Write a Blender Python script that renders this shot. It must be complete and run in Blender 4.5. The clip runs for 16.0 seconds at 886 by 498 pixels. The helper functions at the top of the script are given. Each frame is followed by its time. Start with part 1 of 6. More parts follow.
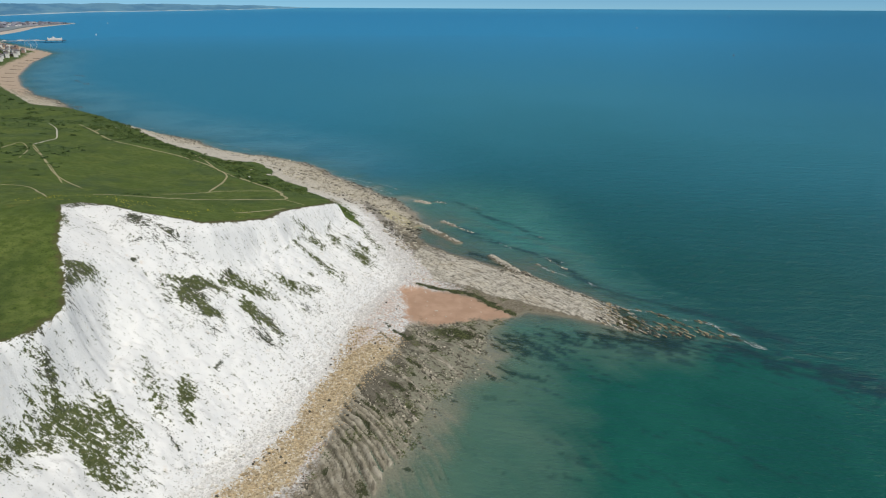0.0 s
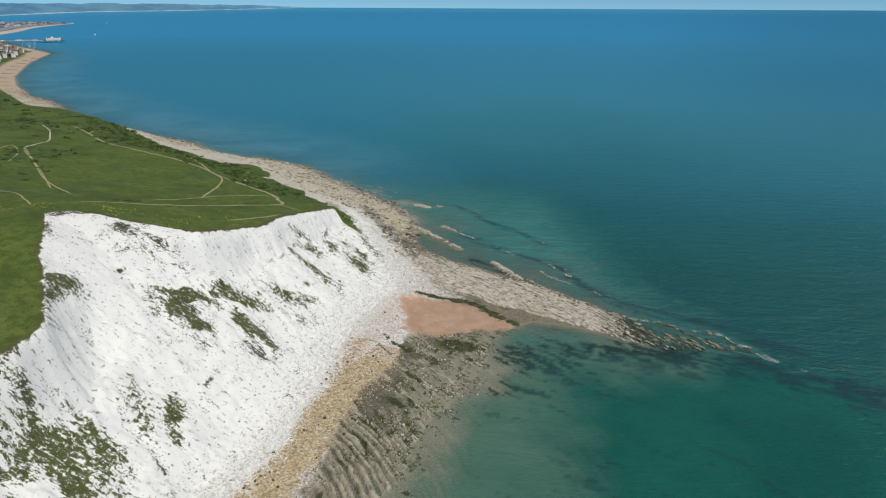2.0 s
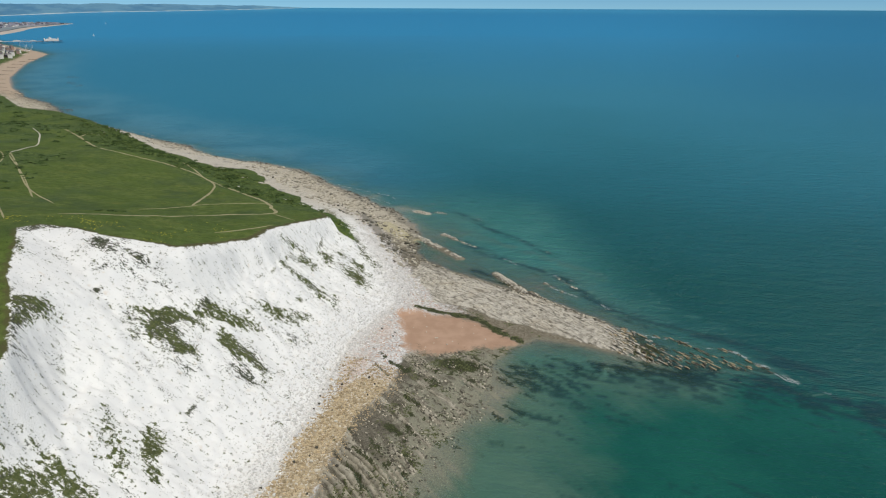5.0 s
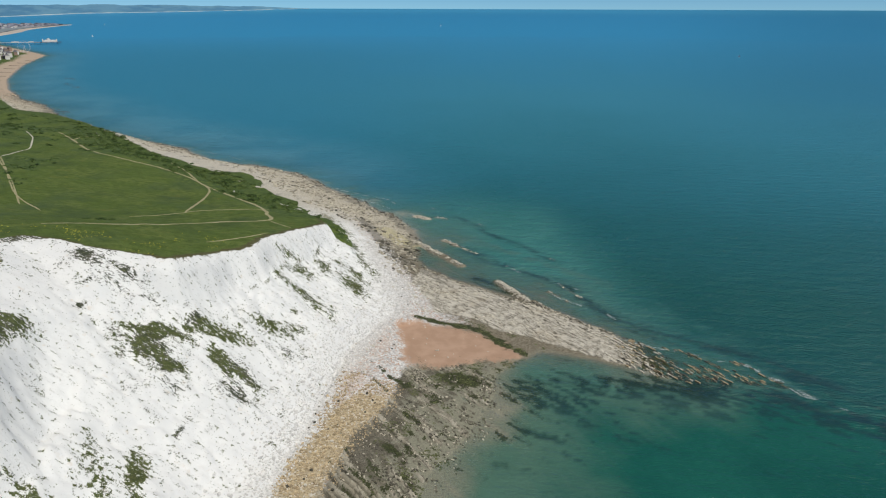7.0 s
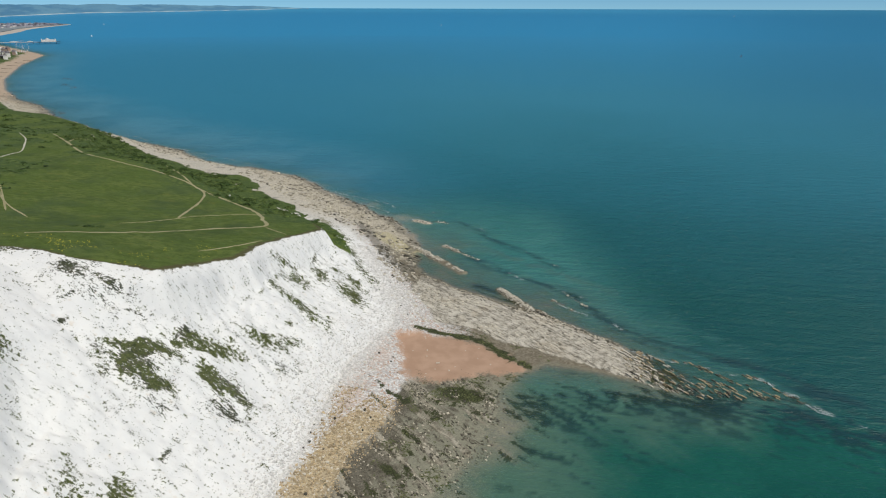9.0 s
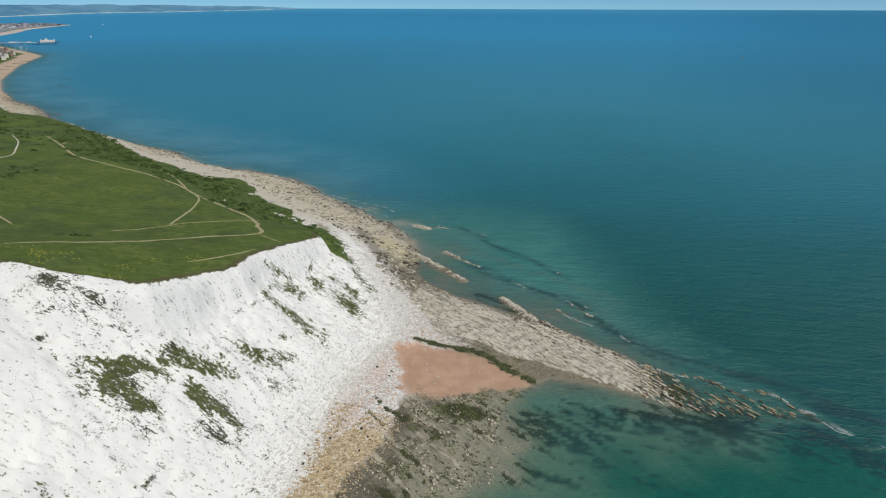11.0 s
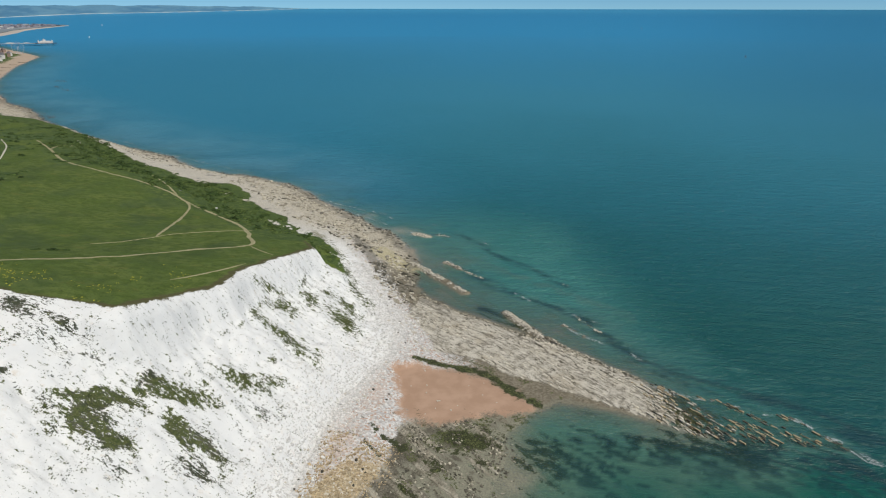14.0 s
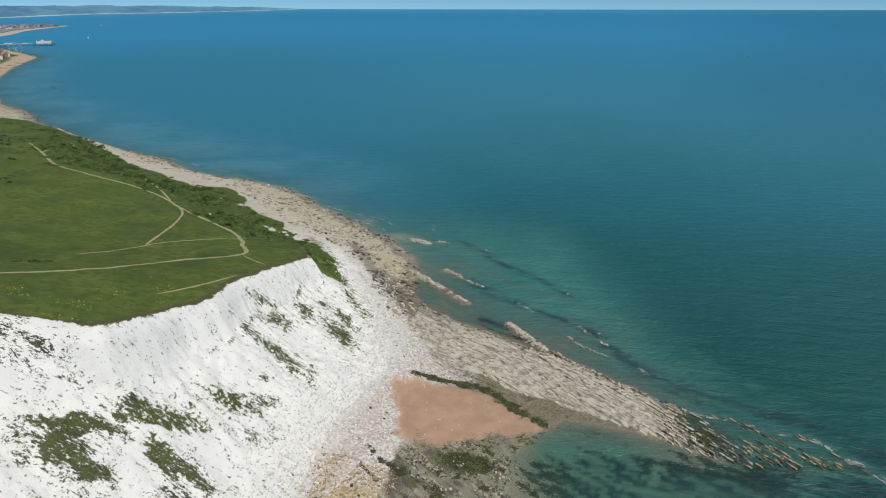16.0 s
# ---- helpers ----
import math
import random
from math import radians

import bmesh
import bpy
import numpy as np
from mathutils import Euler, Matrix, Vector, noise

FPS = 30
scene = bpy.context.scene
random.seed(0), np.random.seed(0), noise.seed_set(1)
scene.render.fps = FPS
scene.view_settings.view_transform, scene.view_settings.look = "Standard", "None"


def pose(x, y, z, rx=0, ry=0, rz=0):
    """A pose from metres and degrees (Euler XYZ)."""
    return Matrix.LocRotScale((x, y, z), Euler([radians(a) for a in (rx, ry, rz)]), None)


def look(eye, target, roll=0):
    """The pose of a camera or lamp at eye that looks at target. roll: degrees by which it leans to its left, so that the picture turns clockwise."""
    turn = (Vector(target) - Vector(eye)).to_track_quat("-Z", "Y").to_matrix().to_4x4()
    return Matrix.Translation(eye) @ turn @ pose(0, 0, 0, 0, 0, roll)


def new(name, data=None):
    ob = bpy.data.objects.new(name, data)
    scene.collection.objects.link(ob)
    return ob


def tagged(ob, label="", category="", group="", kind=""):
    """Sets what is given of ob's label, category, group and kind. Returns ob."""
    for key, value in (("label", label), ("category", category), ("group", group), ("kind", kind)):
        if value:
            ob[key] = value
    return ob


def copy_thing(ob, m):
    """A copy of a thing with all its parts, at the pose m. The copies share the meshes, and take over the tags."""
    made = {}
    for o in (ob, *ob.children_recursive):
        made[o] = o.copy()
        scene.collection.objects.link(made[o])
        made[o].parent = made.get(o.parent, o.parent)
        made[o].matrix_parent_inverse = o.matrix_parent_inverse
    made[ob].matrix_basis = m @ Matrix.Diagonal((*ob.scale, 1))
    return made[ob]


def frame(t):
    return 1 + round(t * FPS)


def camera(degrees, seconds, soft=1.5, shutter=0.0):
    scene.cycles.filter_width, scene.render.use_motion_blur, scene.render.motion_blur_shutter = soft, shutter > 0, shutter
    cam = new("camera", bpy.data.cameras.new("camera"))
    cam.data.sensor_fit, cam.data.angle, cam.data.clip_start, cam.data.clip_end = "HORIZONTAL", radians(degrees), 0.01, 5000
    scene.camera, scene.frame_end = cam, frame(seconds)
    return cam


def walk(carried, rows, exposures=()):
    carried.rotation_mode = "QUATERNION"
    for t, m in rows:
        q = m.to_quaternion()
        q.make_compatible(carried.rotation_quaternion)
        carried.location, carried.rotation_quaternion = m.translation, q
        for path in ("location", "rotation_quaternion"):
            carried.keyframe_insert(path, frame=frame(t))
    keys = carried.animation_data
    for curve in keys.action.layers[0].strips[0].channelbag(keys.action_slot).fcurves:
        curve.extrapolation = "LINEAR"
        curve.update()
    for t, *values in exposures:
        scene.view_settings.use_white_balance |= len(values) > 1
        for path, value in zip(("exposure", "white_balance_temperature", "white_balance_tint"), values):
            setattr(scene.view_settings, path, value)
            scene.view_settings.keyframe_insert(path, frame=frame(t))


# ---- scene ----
cam = camera(68.7, 16.0, soft=1.1)
PATH = [
    (0, (0.668, -2.29, 139.935), (0.675, -0.415, 139.238), 0.3),
    (0.5, (0.548, 0.488, 139.941), (0.556, 2.363, 139.243), 0.2),
    (1, (0.474, 3.267, 139.935), (0.481, 5.141, 139.237), 0.2),
    (1.5, (0.454, 6.08, 139.926), (0.461, 7.954, 139.228), 0.2),
    (2, (0.479, 8.893, 139.909), (0.486, 10.767, 139.212), 0.3),
    (2.5, (0.467, 11.683, 139.9), (0.475, 13.557, 139.203), 0.2),
    (3, (0.466, 14.453, 139.895), (0.473, 16.327, 139.198), 0.2),
    (3.5, (0.471, 17.219, 139.891), (0.478, 19.093, 139.193), 0.3),
    (4, (0.496, 20.003, 139.874), (0.503, 21.877, 139.177), 0.3),
    (6.5, (0.314, 33.97, 139.66), (0.319, 35.845, 138.964), 0.2),
    (7, (0.211, 36.741, 139.634), (0.217, 38.616, 138.939), 0.2),
    (7.5, (0.111, 39.512, 139.612), (0.116, 41.387, 138.915), 0.2),
    (8, (0.027, 42.318, 139.585), (0.032, 44.193, 138.889), 0.2),
    (8.5, (-0.02, 45.111, 139.552), (-0.015, 46.986, 138.856), 0.2),
    (9, (-0.045, 47.896, 139.524), (-0.04, 49.771, 138.828), 0.2),
    (11.5, (-0.102, 61.792, 139.435), (-0.098, 63.667, 138.74), 0.2),
    (12, (-0.054, 64.517, 139.413), (-0.051, 66.392, 138.718), 0.2),
    (12.5, (-0.028, 67.269, 139.394), (-0.025, 69.144, 138.699), 0.1),
    (13, (-0.055, 70.088, 139.385), (-0.052, 71.963, 138.689), 0.1),
    (13.5, (-0.095, 72.93, 139.364), (-0.092, 74.805, 138.669), 0.2),
    (14, (-0.117, 75.82, 139.344), (-0.114, 77.695, 138.649), 0.1),
    (14.5, (-0.042, 78.75, 139.316), (-0.041, 80.625, 138.621), 0.2),
    (15, (-0.029, 81.693, 139.292), (-0.028, 83.569, 138.598), 0.2),
    (15.5, (-0.111, 84.675, 139.275), (-0.11, 86.551, 138.581), 0.1),
    (16, (-0.249, 87.732, 139.265), (-0.246, 89.607, 138.571), 0.1),
]
walk(cam, [(t, look(eye, target, roll)) for t, eye, target, roll in PATH])

# ---- world, sun ----
SUN_AZ, SUN_EL = 131.0, 57.0
world = bpy.data.worlds.new("sky")
scene.world = world
world.use_nodes = True
wn = world.node_tree.nodes
sky = wn.new("ShaderNodeTexSky")
sky.sky_type, sky.sun_disc = "NISHITA", False
sky.sun_elevation, sky.sun_rotation = radians(SUN_EL), radians(SUN_AZ)
sky.altitude, sky.air_density, sky.dust_density = 100, 0.4, 0.0
sky.ozone_density = 1.0
tint = wn.new("ShaderNodeMix")
tint.data_type, tint.blend_type = "RGBA", "MULTIPLY"
tint.inputs[0].default_value = 1.0
tint.inputs[7].default_value = (0.55, 0.90, 1.13, 1)
world.node_tree.links.new(sky.outputs[0], tint.inputs[6])
world.node_tree.links.new(tint.outputs[2], wn["Background"].inputs[0])
wn["Background"].inputs[1].default_value = 0.07
sun = bpy.data.lights.new("sun", "SUN")
sun.energy, sun.angle, sun.color = 3.4, radians(0.53), (1.0, 0.95, 0.84)
sun_dir = Vector((math.sin(radians(SUN_AZ)) * math.cos(radians(SUN_EL)), math.cos(radians(SUN_AZ)) * math.cos(radians(SUN_EL)), math.sin(radians(SUN_EL))))
sun_ob = new("sun", sun)
sun_ob.matrix_world = look(sun_dir * 900 + Vector((0, 300, 0)), (0, 300, 0))

# ---- plan of the coast ----
# -- terrain --
WATER = [(-34, -250), (-30, 60), (-24, 120), (-20, 156), (-14, 175), (-1, 212), (13, 233), (20, 250), (24, 267), (31, 279), (44, 285), (57, 281), (70, 277), (81, 271), (92, 264),
         (96, 276), (80, 300), (57, 326), (30, 346), (8, 365), (-12, 384), (-17, 413), (-13, 427), (-18, 449), (-27, 468), (-40, 489), (-58, 512), (-77, 535), (-97, 562), (-109, 582),
         (-132, 609), (-165, 635), (-194, 645), (-230, 668), (-279, 722), (-329, 757), (-379, 792), (-413, 822), (-486, 895), (-527, 940), (-608, 1042), (-684, 1110), (-710, 1146), (-784, 1238), (-862, 1358), (-895, 1410),
         (-1067, 1748), (-1226, 2128), (-1329, 2254), (-1526, 2472), (-1803, 2777), (-2350, 3600), (-4200, 3600), (-4200, -250)]
TOE = [(-76, -250), (-74, 60), (-71, 120), (-68, 153), (-61, 169), (-52, 193), (-46, 228), (-44, 245), (-41, 262), (-35, 285), (-28, 304), (-22, 315),
       (-21, 332), (-23, 348), (-31, 377), (-42, 408), (-54, 440), (-69, 475), (-91, 505), (-117, 540), (-145, 580), (-180, 622), (-230, 660), (-290, 702), (-320, 735),
       (-338, 757), (-370, 786), (-410, 819), (-462, 874), (-508, 900), (-550, 915), (-600, 965), (-644, 1022), (-704, 1091), (-800, 1205), (-965, 1420), (-1135, 1750), (-1275, 2110), (-1410, 2290), (-1620, 2480),
       (-1900, 2790), (-2500, 3600), (-4200, 3600), (-4200, -250)]
EDGE = [(-130, -250), (-126, 60), (-118, 120), (-115, 149), (-110, 157), (-109, 169), (-117, 183), (-122, 193), (-129, 205), (-136, 221), (-144, 236),
        (-140, 242), (-131, 244), (-118, 243), (-105, 245), (-94, 245), (-88, 258), (-85, 270), (-79, 285), (-78, 309), (-75, 326), (-68, 352), (-62, 373),
        (-80, 407), (-100, 428), (-124, 457), (-163, 484), (-184, 509), (-217, 547), (-245, 564), (-267, 577), (-306, 606), (-344, 670), (-362, 722), (-402, 776),
        (-482, 848), (-570, 890), (-650, 980), (-740, 1080), (-870, 1260), (-1000, 1420), (-1180, 1750), (-1330, 2100), (-1500, 2300), (-1700, 2500), (-2000, 2800),
        (-2600, 3600), (-4200, 3600), (-4200, -250)]
# heights on the down and on the cliff face
TOP = [(-143, 236, 69), (-113, 176, 58), (-94, 245, 58.5), (-86, 268, 52), (-77, 285, 48), (-77, 331, 40), (-63, 374, 29.5), (-93, 366, 34), (-97, 386, 31),
       (-154, 461, 24), (-182, 323, 50), (-344, 579, 33), (-313, 590, 30), (-150, 309, 52), (-134, 278, 60), (-326, 667, 23), (-240, 480, 36), (-180, 180, 66),
       (-300, 250, 72), (-230, 340, 54)]
FACE = [(-61, 195, 3), (-74, 186, 9), (-83, 185, 20), (-90, 178, 25), (-105, 158, 40), (-103, 152, 33), (-113, 154, 43), (-109, 184, 34), (-89, 204, 31),
        (-76, 219, 22), (-98, 223, 44), (-70, 246, 30), (-86, 232, 37), (-78, 223, 31), (-43, 329, 11.6), (-48, 292, 22), (-119, 212, 62), (-116, 196, 54),
        (-74, 264, 31), (-68, 292, 33), (-54, 302, 16), (-60, 275, 25), (-79, 236, 31), (-51, 306, 14)]
PINK = [(-19, 308), (-12, 313), (-2, 309), (8, 306), (18, 302), (24, 296), (29, 289), (35, 281), (26, 277), (18, 277), (9, 274), (1, 273), (-7, 271), (-12, 274), (-16, 282), (-20, 296), (-19, 304)]
LEDGE = [(-15, 321), (4, 318), (16, 314), (26, 301), (44, 293), (60, 283), (74, 274), (86, 264), (100, 260), (116, 258), (131, 257), (142, 252), (140, 260), (128, 277),
         (110, 285), (95, 293), (79, 304), (57, 326), (30, 346), (8, 365), (-12, 384), (-20, 350)]
# weed on the bed: outer bands beside the reef, then the inner line of clumps
FAR_WEED = [(10, 482), (16, 472), (26, 455), (38, 434), (53, 415), (70, 391)]
OUTER_WEED = [(2, 430), (15, 414), (24, 400), (45, 378), (66, 360), (74, 340), (80, 322), (97, 306), (118, 292), (137, 277), (156, 256)]
RIB_WEED = [(20, 366), (30, 353), (41, 333)]
REEF_FRINGE = [(8, 371), (32, 352), (59, 332), (81, 310), (97, 298), (112, 290), (131, 281), (146, 260)]
INNER_WEED = [(40, 262), (60, 262), (80, 260), (97, 257), (117, 253), (138, 244), (158, 231), (178, 215)]
# foot of the green slope beyond the point
SLOPE = [(-64, 376), (-51, 384), (-53, 400), (-60, 424), (-73, 452), (-88, 474), (-101, 486), (-110, 507), (-126, 522), (-143, 549), (-162, 583), (-175, 597), (-197, 594), (-224, 618), (-249, 643), (-270, 653), (-304, 694),
         (-332, 730), (-364, 752), (-405, 800), (-462, 866), (-520, 905), (-600, 965), (-704, 1091), (-800, 1205), (-965, 1420), (-1063, 1617), (-1154, 1832), (-1258, 2058), (-1345, 2240), (-1900, 2300), (-1900, 380)]
# low rock ribs that stand out of the water: start, end, half width, height above the bed round them
RIBS = [((-17, 426), (12, 386), 1.5, 1.6), ((31, 362), (48, 329), 1.7, 1.6), ((47, 331), (56, 320), 2.5, 1.4), ((-17, 480), (-9, 476), 2.2, 1.25),
        ((-3, 479), (4, 475), 1.5, 1.15), ((2, 429), (22, 405), 1.0, 1.30), ((64, 360), (73, 341), 0.8, 1.0), ((65, 398), (68, 394), 0.7, 1.0), ((57, 349), (65, 338), 0.7, 1.0)]


def hash2(ix, iy, seed):
    v = np.sin(ix * 127.1 + iy * 311.7 + seed * 74.7) * 43758.5453
    return v - np.floor(v)


def vnoise(x, y, seed=0):
    ix, iy = np.floor(x), np.floor(y)
    fx, fy = x - ix, y - iy
    fx, fy = fx * fx * (3 - 2 * fx), fy * fy * (3 - 2 * fy)
    a, b = hash2(ix, iy, seed), hash2(ix + 1, iy, seed)
    c, d = hash2(ix, iy + 1, seed), hash2(ix + 1, iy + 1, seed)
    return (a + (b - a) * fx) * (1 - fy) + (c + (d - c) * fx) * fy


def fbm(x, y, octaves=4, seed=0):
    total, amp, norm = 0, 1.0, 0
    for k in range(octaves):
        total = total + amp * vnoise(x * 2 ** k, y * 2 ** k, seed + k * 3)
        norm += amp
        amp *= 0.5
    return total / norm * 2 - 1


def step(a, b, x):
    t = np.clip((x - a) / (b - a), 0, 1)
    return t * t * (3 - 2 * t)


def thin_plate(points, smooth):
    q = np.array(points, float)
    n, X = len(q), q[:, :2] / 100
    d = np.linalg.norm(X[:, None] - X[None], axis=2)
    K = d * d * np.log(d + 1e-9) + np.eye(n) * smooth
    P = np.c_[np.ones(n), X]
    w = np.linalg.solve(np.block([[K, P], [P.T, np.zeros((3, 3))]]), np.r_[q[:, 2], 0, 0, 0])

    def value(x, y):
        r = w[n] + w[n + 1] * x / 100 + w[n + 2] * y / 100
        for i in range(n):
            dd = np.hypot(x / 100 - X[i, 0], y / 100 - X[i, 1])
            r = r + w[i] * dd * dd * np.log(dd + 1e-9)
        return r
    return value


def to_line(x, y, pts, closed=True):
    """Distance to a line, the length along it at the nearest point, and whether the place lies inside it."""
    best, along = np.full(x.shape, 1e18), np.zeros(x.shape)
    inside, run = np.zeros(x.shape, bool), 0.0
    ends = list(zip(pts, pts[1:] + pts[:1] if closed else pts[1:]))
    for (ax, ay), (bx, by) in ends:
        dx, dy = bx - ax, by - ay
        size = math.hypot(dx, dy)
        t = np.clip(((x - ax) * dx + (y - ay) * dy) / (size * size), 0, 1)
        d = (x - ax - t * dx) ** 2 + (y - ay - t * dy) ** 2
        near = d < best
        best = np.where(near, d, best)
        along = np.where(near, run + t * size, along)
        if dy:
            inside ^= ((ay > y) != (by > y)) & (x < dx * (y - ay) / dy + ax)
        run += size
    return np.sqrt(best), along, inside


def signed(x, y, pts):
    d, along, inside = to_line(x, y, pts)
    return np.where(inside, d, -d), along


plateau_raw = thin_plate(TOP, 0.02)


def plateau(x, y):
    z = np.clip(plateau_raw(np.clip(x, -450, 200), np.clip(y, 60, 720)), 14, 85)
    z = z + (17 - z) * step(640, 780, y)
    return z + (6 - z) * step(1080, 1300, y)


def face_share(s):
    return 0.80 * s + 0.20 * step(0.82, 1.0, s)


def rough_face(x, y):
    dB, dE = to_line(x, y, TOE)[0], to_line(x, y, EDGE)[0]
    s = dB / (dB + dE + 1e-6)
    return 3 + (plateau(x, y) - 3) * face_share(s)


_f = np.array(FACE, float)
face_fix = thin_plate([(a, b, c) for (a, b), c in zip(_f[:, :2].tolist(), (_f[:, 2] - rough_face(_f[:, 0], _f[:, 1])).tolist())], 0.06)


BEDS = ((0.628, 0, 1), (0.038, 0, 2), (-0.037, 0, 3), (0.76, 1, 0), (-0.095, 1, 1), (0.033, 1, 2), (0.077, 2, 0), (0.022, 2, 1), (-0.018, 3, 0))


def strike(x, y):
    """Coordinates along and across the dipping rock beds, which fan out round the point, and the direction of the beds."""
    X, Y = np.clip(x, -70, 170) / 100, (np.clip(y, 120, 430) - 270) / 100
    phi = sum(c * X ** i * Y ** j for c, i, j in BEDS)
    gx_ = sum(c * i * X ** max(i - 1, 0) * Y ** j for c, i, j in BEDS if i)
    gy_ = sum(c * j * X ** i * Y ** max(j - 1, 0) for c, i, j in BEDS if j)
    phi = phi + gx_ * (x / 100 - X) + gy_ * ((y - 270) / 100 - Y)
    return x * 0.643 - y * 0.766, phi * 100, np.arctan2(-gx_, gy_)


def terrain(x, y):
    """Height and the fields that the ground's material and the scattered things use."""
    x, y = np.asarray(x, float), np.asarray(y, float)
    sE, _ = signed(x, y, EDGE)
    sB, _ = signed(x, y, TOE)
    sW, _ = signed(x, y, WATER)
    near = 1 - step(520, 640, y)
    wob = fbm(x / 9, y / 9, 3, 5)
    sE = sE + wob * 1.3 * near + fbm(x / 2.2, y / 2.2, 3, 9) * 0.5 * near
    sB = sB + fbm(x / 14, y / 14, 3, 21) * 2.5 * near
    sW = sW + fbm(x / 12, y / 12, 4, 33) * 3.5 * (1 - step(900, 1400, y))
    dB, dE = np.maximum(sB, 0), np.maximum(-sE, 0)
    s = dB / (dB + dE + 1e-6)
    P = plateau(x, y)
    chalk = 1 - step(372, 400, y + 0.35 * (x + 62))
    fix = np.clip(face_fix(x, y), -14, 14) * step(0, 0.22, s) * step(0, 0.10, 1 - s) * near * (1 - step(340, 400, y)) * step(120, 150, y)
    share = face_share(s)
    z_face = 3 + (P - 3) * share + fix
    body = step(0.0, 0.25, s) * step(0.0, 0.12, 1 - s) * near
    gully = fbm((0.3 * x + 0.95 * y) / 6 + fbm(x / 15, y / 15, 2, 3) * 0.8, (0.95 * x - 0.3 * y) / 24, 4, 41)
    z_face = z_face + body * (gully * 1.2 * (1 - 0.8 * step(0.70, 0.95, s)) + fbm(x / 5, y / 5, 4, 51) * 1.2 + (np.abs(fbm(x / 11, y / 11, 3, 61)) - 0.25) * 2.0 + (np.abs(fbm(x / 3.2, y / 3.2, 3, 57)) - 0.2) * 1.5 + fbm(x / 1.8, y / 1.8, 2, 55) * 0.4)
    z_face = np.minimum(z_face, np.maximum(P - 0.45 * np.minimum(dE, 25) - 0.02 * dE, 2.5 + (P - 2.5) * 0.45 * s))
    z_top = P + fbm(x / 60, y / 60, 3, 71) * 1.2 * near + fbm(x / 6, y / 6, 3, 73) * 0.25 * near
    # shore
    along, across, _ = strike(x, y)
    warp = fbm(x / 26, y / 26, 3, 81) * 2.6 + fbm(x / 5, y / 5, 2, 83) * 0.6
    warp = warp + fbm(along / 45, across / 8, 3, 85) * 2.2
    beds, thin = (across + warp) / 5.2, (across + warp * 0.8) / 2.5
    saw, saw2 = beds - np.floor(beds), thin - np.floor(thin)
    saw = np.where(saw < 0.80, saw / 0.80, (1 - saw) / 0.20)
    saw2 = np.where(saw2 < 0.75, saw2 / 0.75, (1 - saw2) / 0.25)
    blend = step(0.3, 0.7, vnoise(x / 13, y / 13, 86))
    ribs = np.exp(-((x + 26) / 13) ** 4 - ((y - 178) / 24) ** 4)
    blend = blend + (1.15 - blend) * ribs
    saw = np.clip(saw * (0.75 - 0.4 * blend) + saw2 * (0.25 + 0.4 * blend), 0, 1)
    chop = vnoise(along / 7 + np.floor(beds) * 3.7, beds * 0, 87)
    sL, _ = signed(x, y, LEDGE)
    sP, _ = signed(x, y, PINK)
    sP = sP + fbm(x / 6, y / 6, 4, 91) * (2.4 + 3.0 * (1 - step(-16, -8, x)))
    ledge = step(-2, 5, sL + wob * 2)
    width = np.maximum(sW, 0) / (np.maximum(sW, 0) + np.maximum(-sB, 0) + 1e-6)
    width = width + 0.20 * np.exp(-((y - 266) / 32) ** 2) * (1 - step(-26, -9, x)) * (width > 0)
    tail = step(64, 96, x) * ledge
    lagoon = (1 - step(258, 300, y + 0.26 * (x - 20))) * step(-40, -10, x)
    z_shore = 0.05 + 0.35 * (1 - lagoon) * step(0, 3, sW) + 0.5 * width + 2.6 * step(0.55, 1.0, width) * width
    south = (1 - step(262, 285, y)) * step(-48, -30, x)
    rock = np.clip(np.maximum(ledge, np.maximum(south * 0.9, step(385, 420, y) * 0.6)) * (1 - step(0.58, 0.82, width)), 0, 1)
    rock = rock * (1 - step(-1, 2, sP))
    stand = step(0.40, 0.60, vnoise(np.floor(beds) * 2.3, along / 26, 88))
    relief = (saw - 0.35) * (0.35 + 0.75 * chop) * (1 - south * (0.75 - 0.9 * stand) * (1 - ribs)) * (1 + 0.7 * ribs)
    z_shore = z_shore + rock * relief * near * (0.7 + 1.0 * south + 0.7 * ribs) + ledge * 0.35 * step(0, 8, sW)
    z_shore = z_shore + fbm(x / 3, y / 3, 3, 95) * 0.22 * near
    z_shore = z_shore + (0.55 - z_shore) * step(-0.5, 3, sP)
    z_shore = z_shore - 0.95 * tail * (1 - 0.5 * saw)
    # bed of the sea
    d = np.maximum(-sW, 0)
    reefs = np.exp(-((y - 395 + 1.05 * (x - 55)) / 9) ** 2) * step(-5, 10, x) * (1 - step(110, 150, x)) + np.exp(-((y - 352 + 0.9 * (x - 75)) / 7) ** 2) * step(40, 50, x) * (1 - step(120, 150, x))
    reefs = np.clip(reefs + np.exp(-((x - 38) / 9) ** 2 - ((y - 347) / 11) ** 2), 0, 1) * step(-0.15, 0.25, fbm(x / 11, y / 11, 3, 97))
    inshore = (1 - step(60, 110, x)) * step(300, 330, y) * (1 - step(470, 560, y))
    z_bed = -(0.050 - 0.018 * lagoon) * d + 0.022 * inshore * np.minimum(d, 26) - 1.7 * lagoon * step(0, 130, x) * step(2, 34, d) - 0.05 - 0.35 * (1 - lagoon) * step(0, 4, d) + fbm(x / 18, y / 18, 4, 99) * np.minimum(d * 0.05, 0.7)
    z_bed = z_bed + relief * np.clip(d / 8, 0, 1) * 0.45 * near
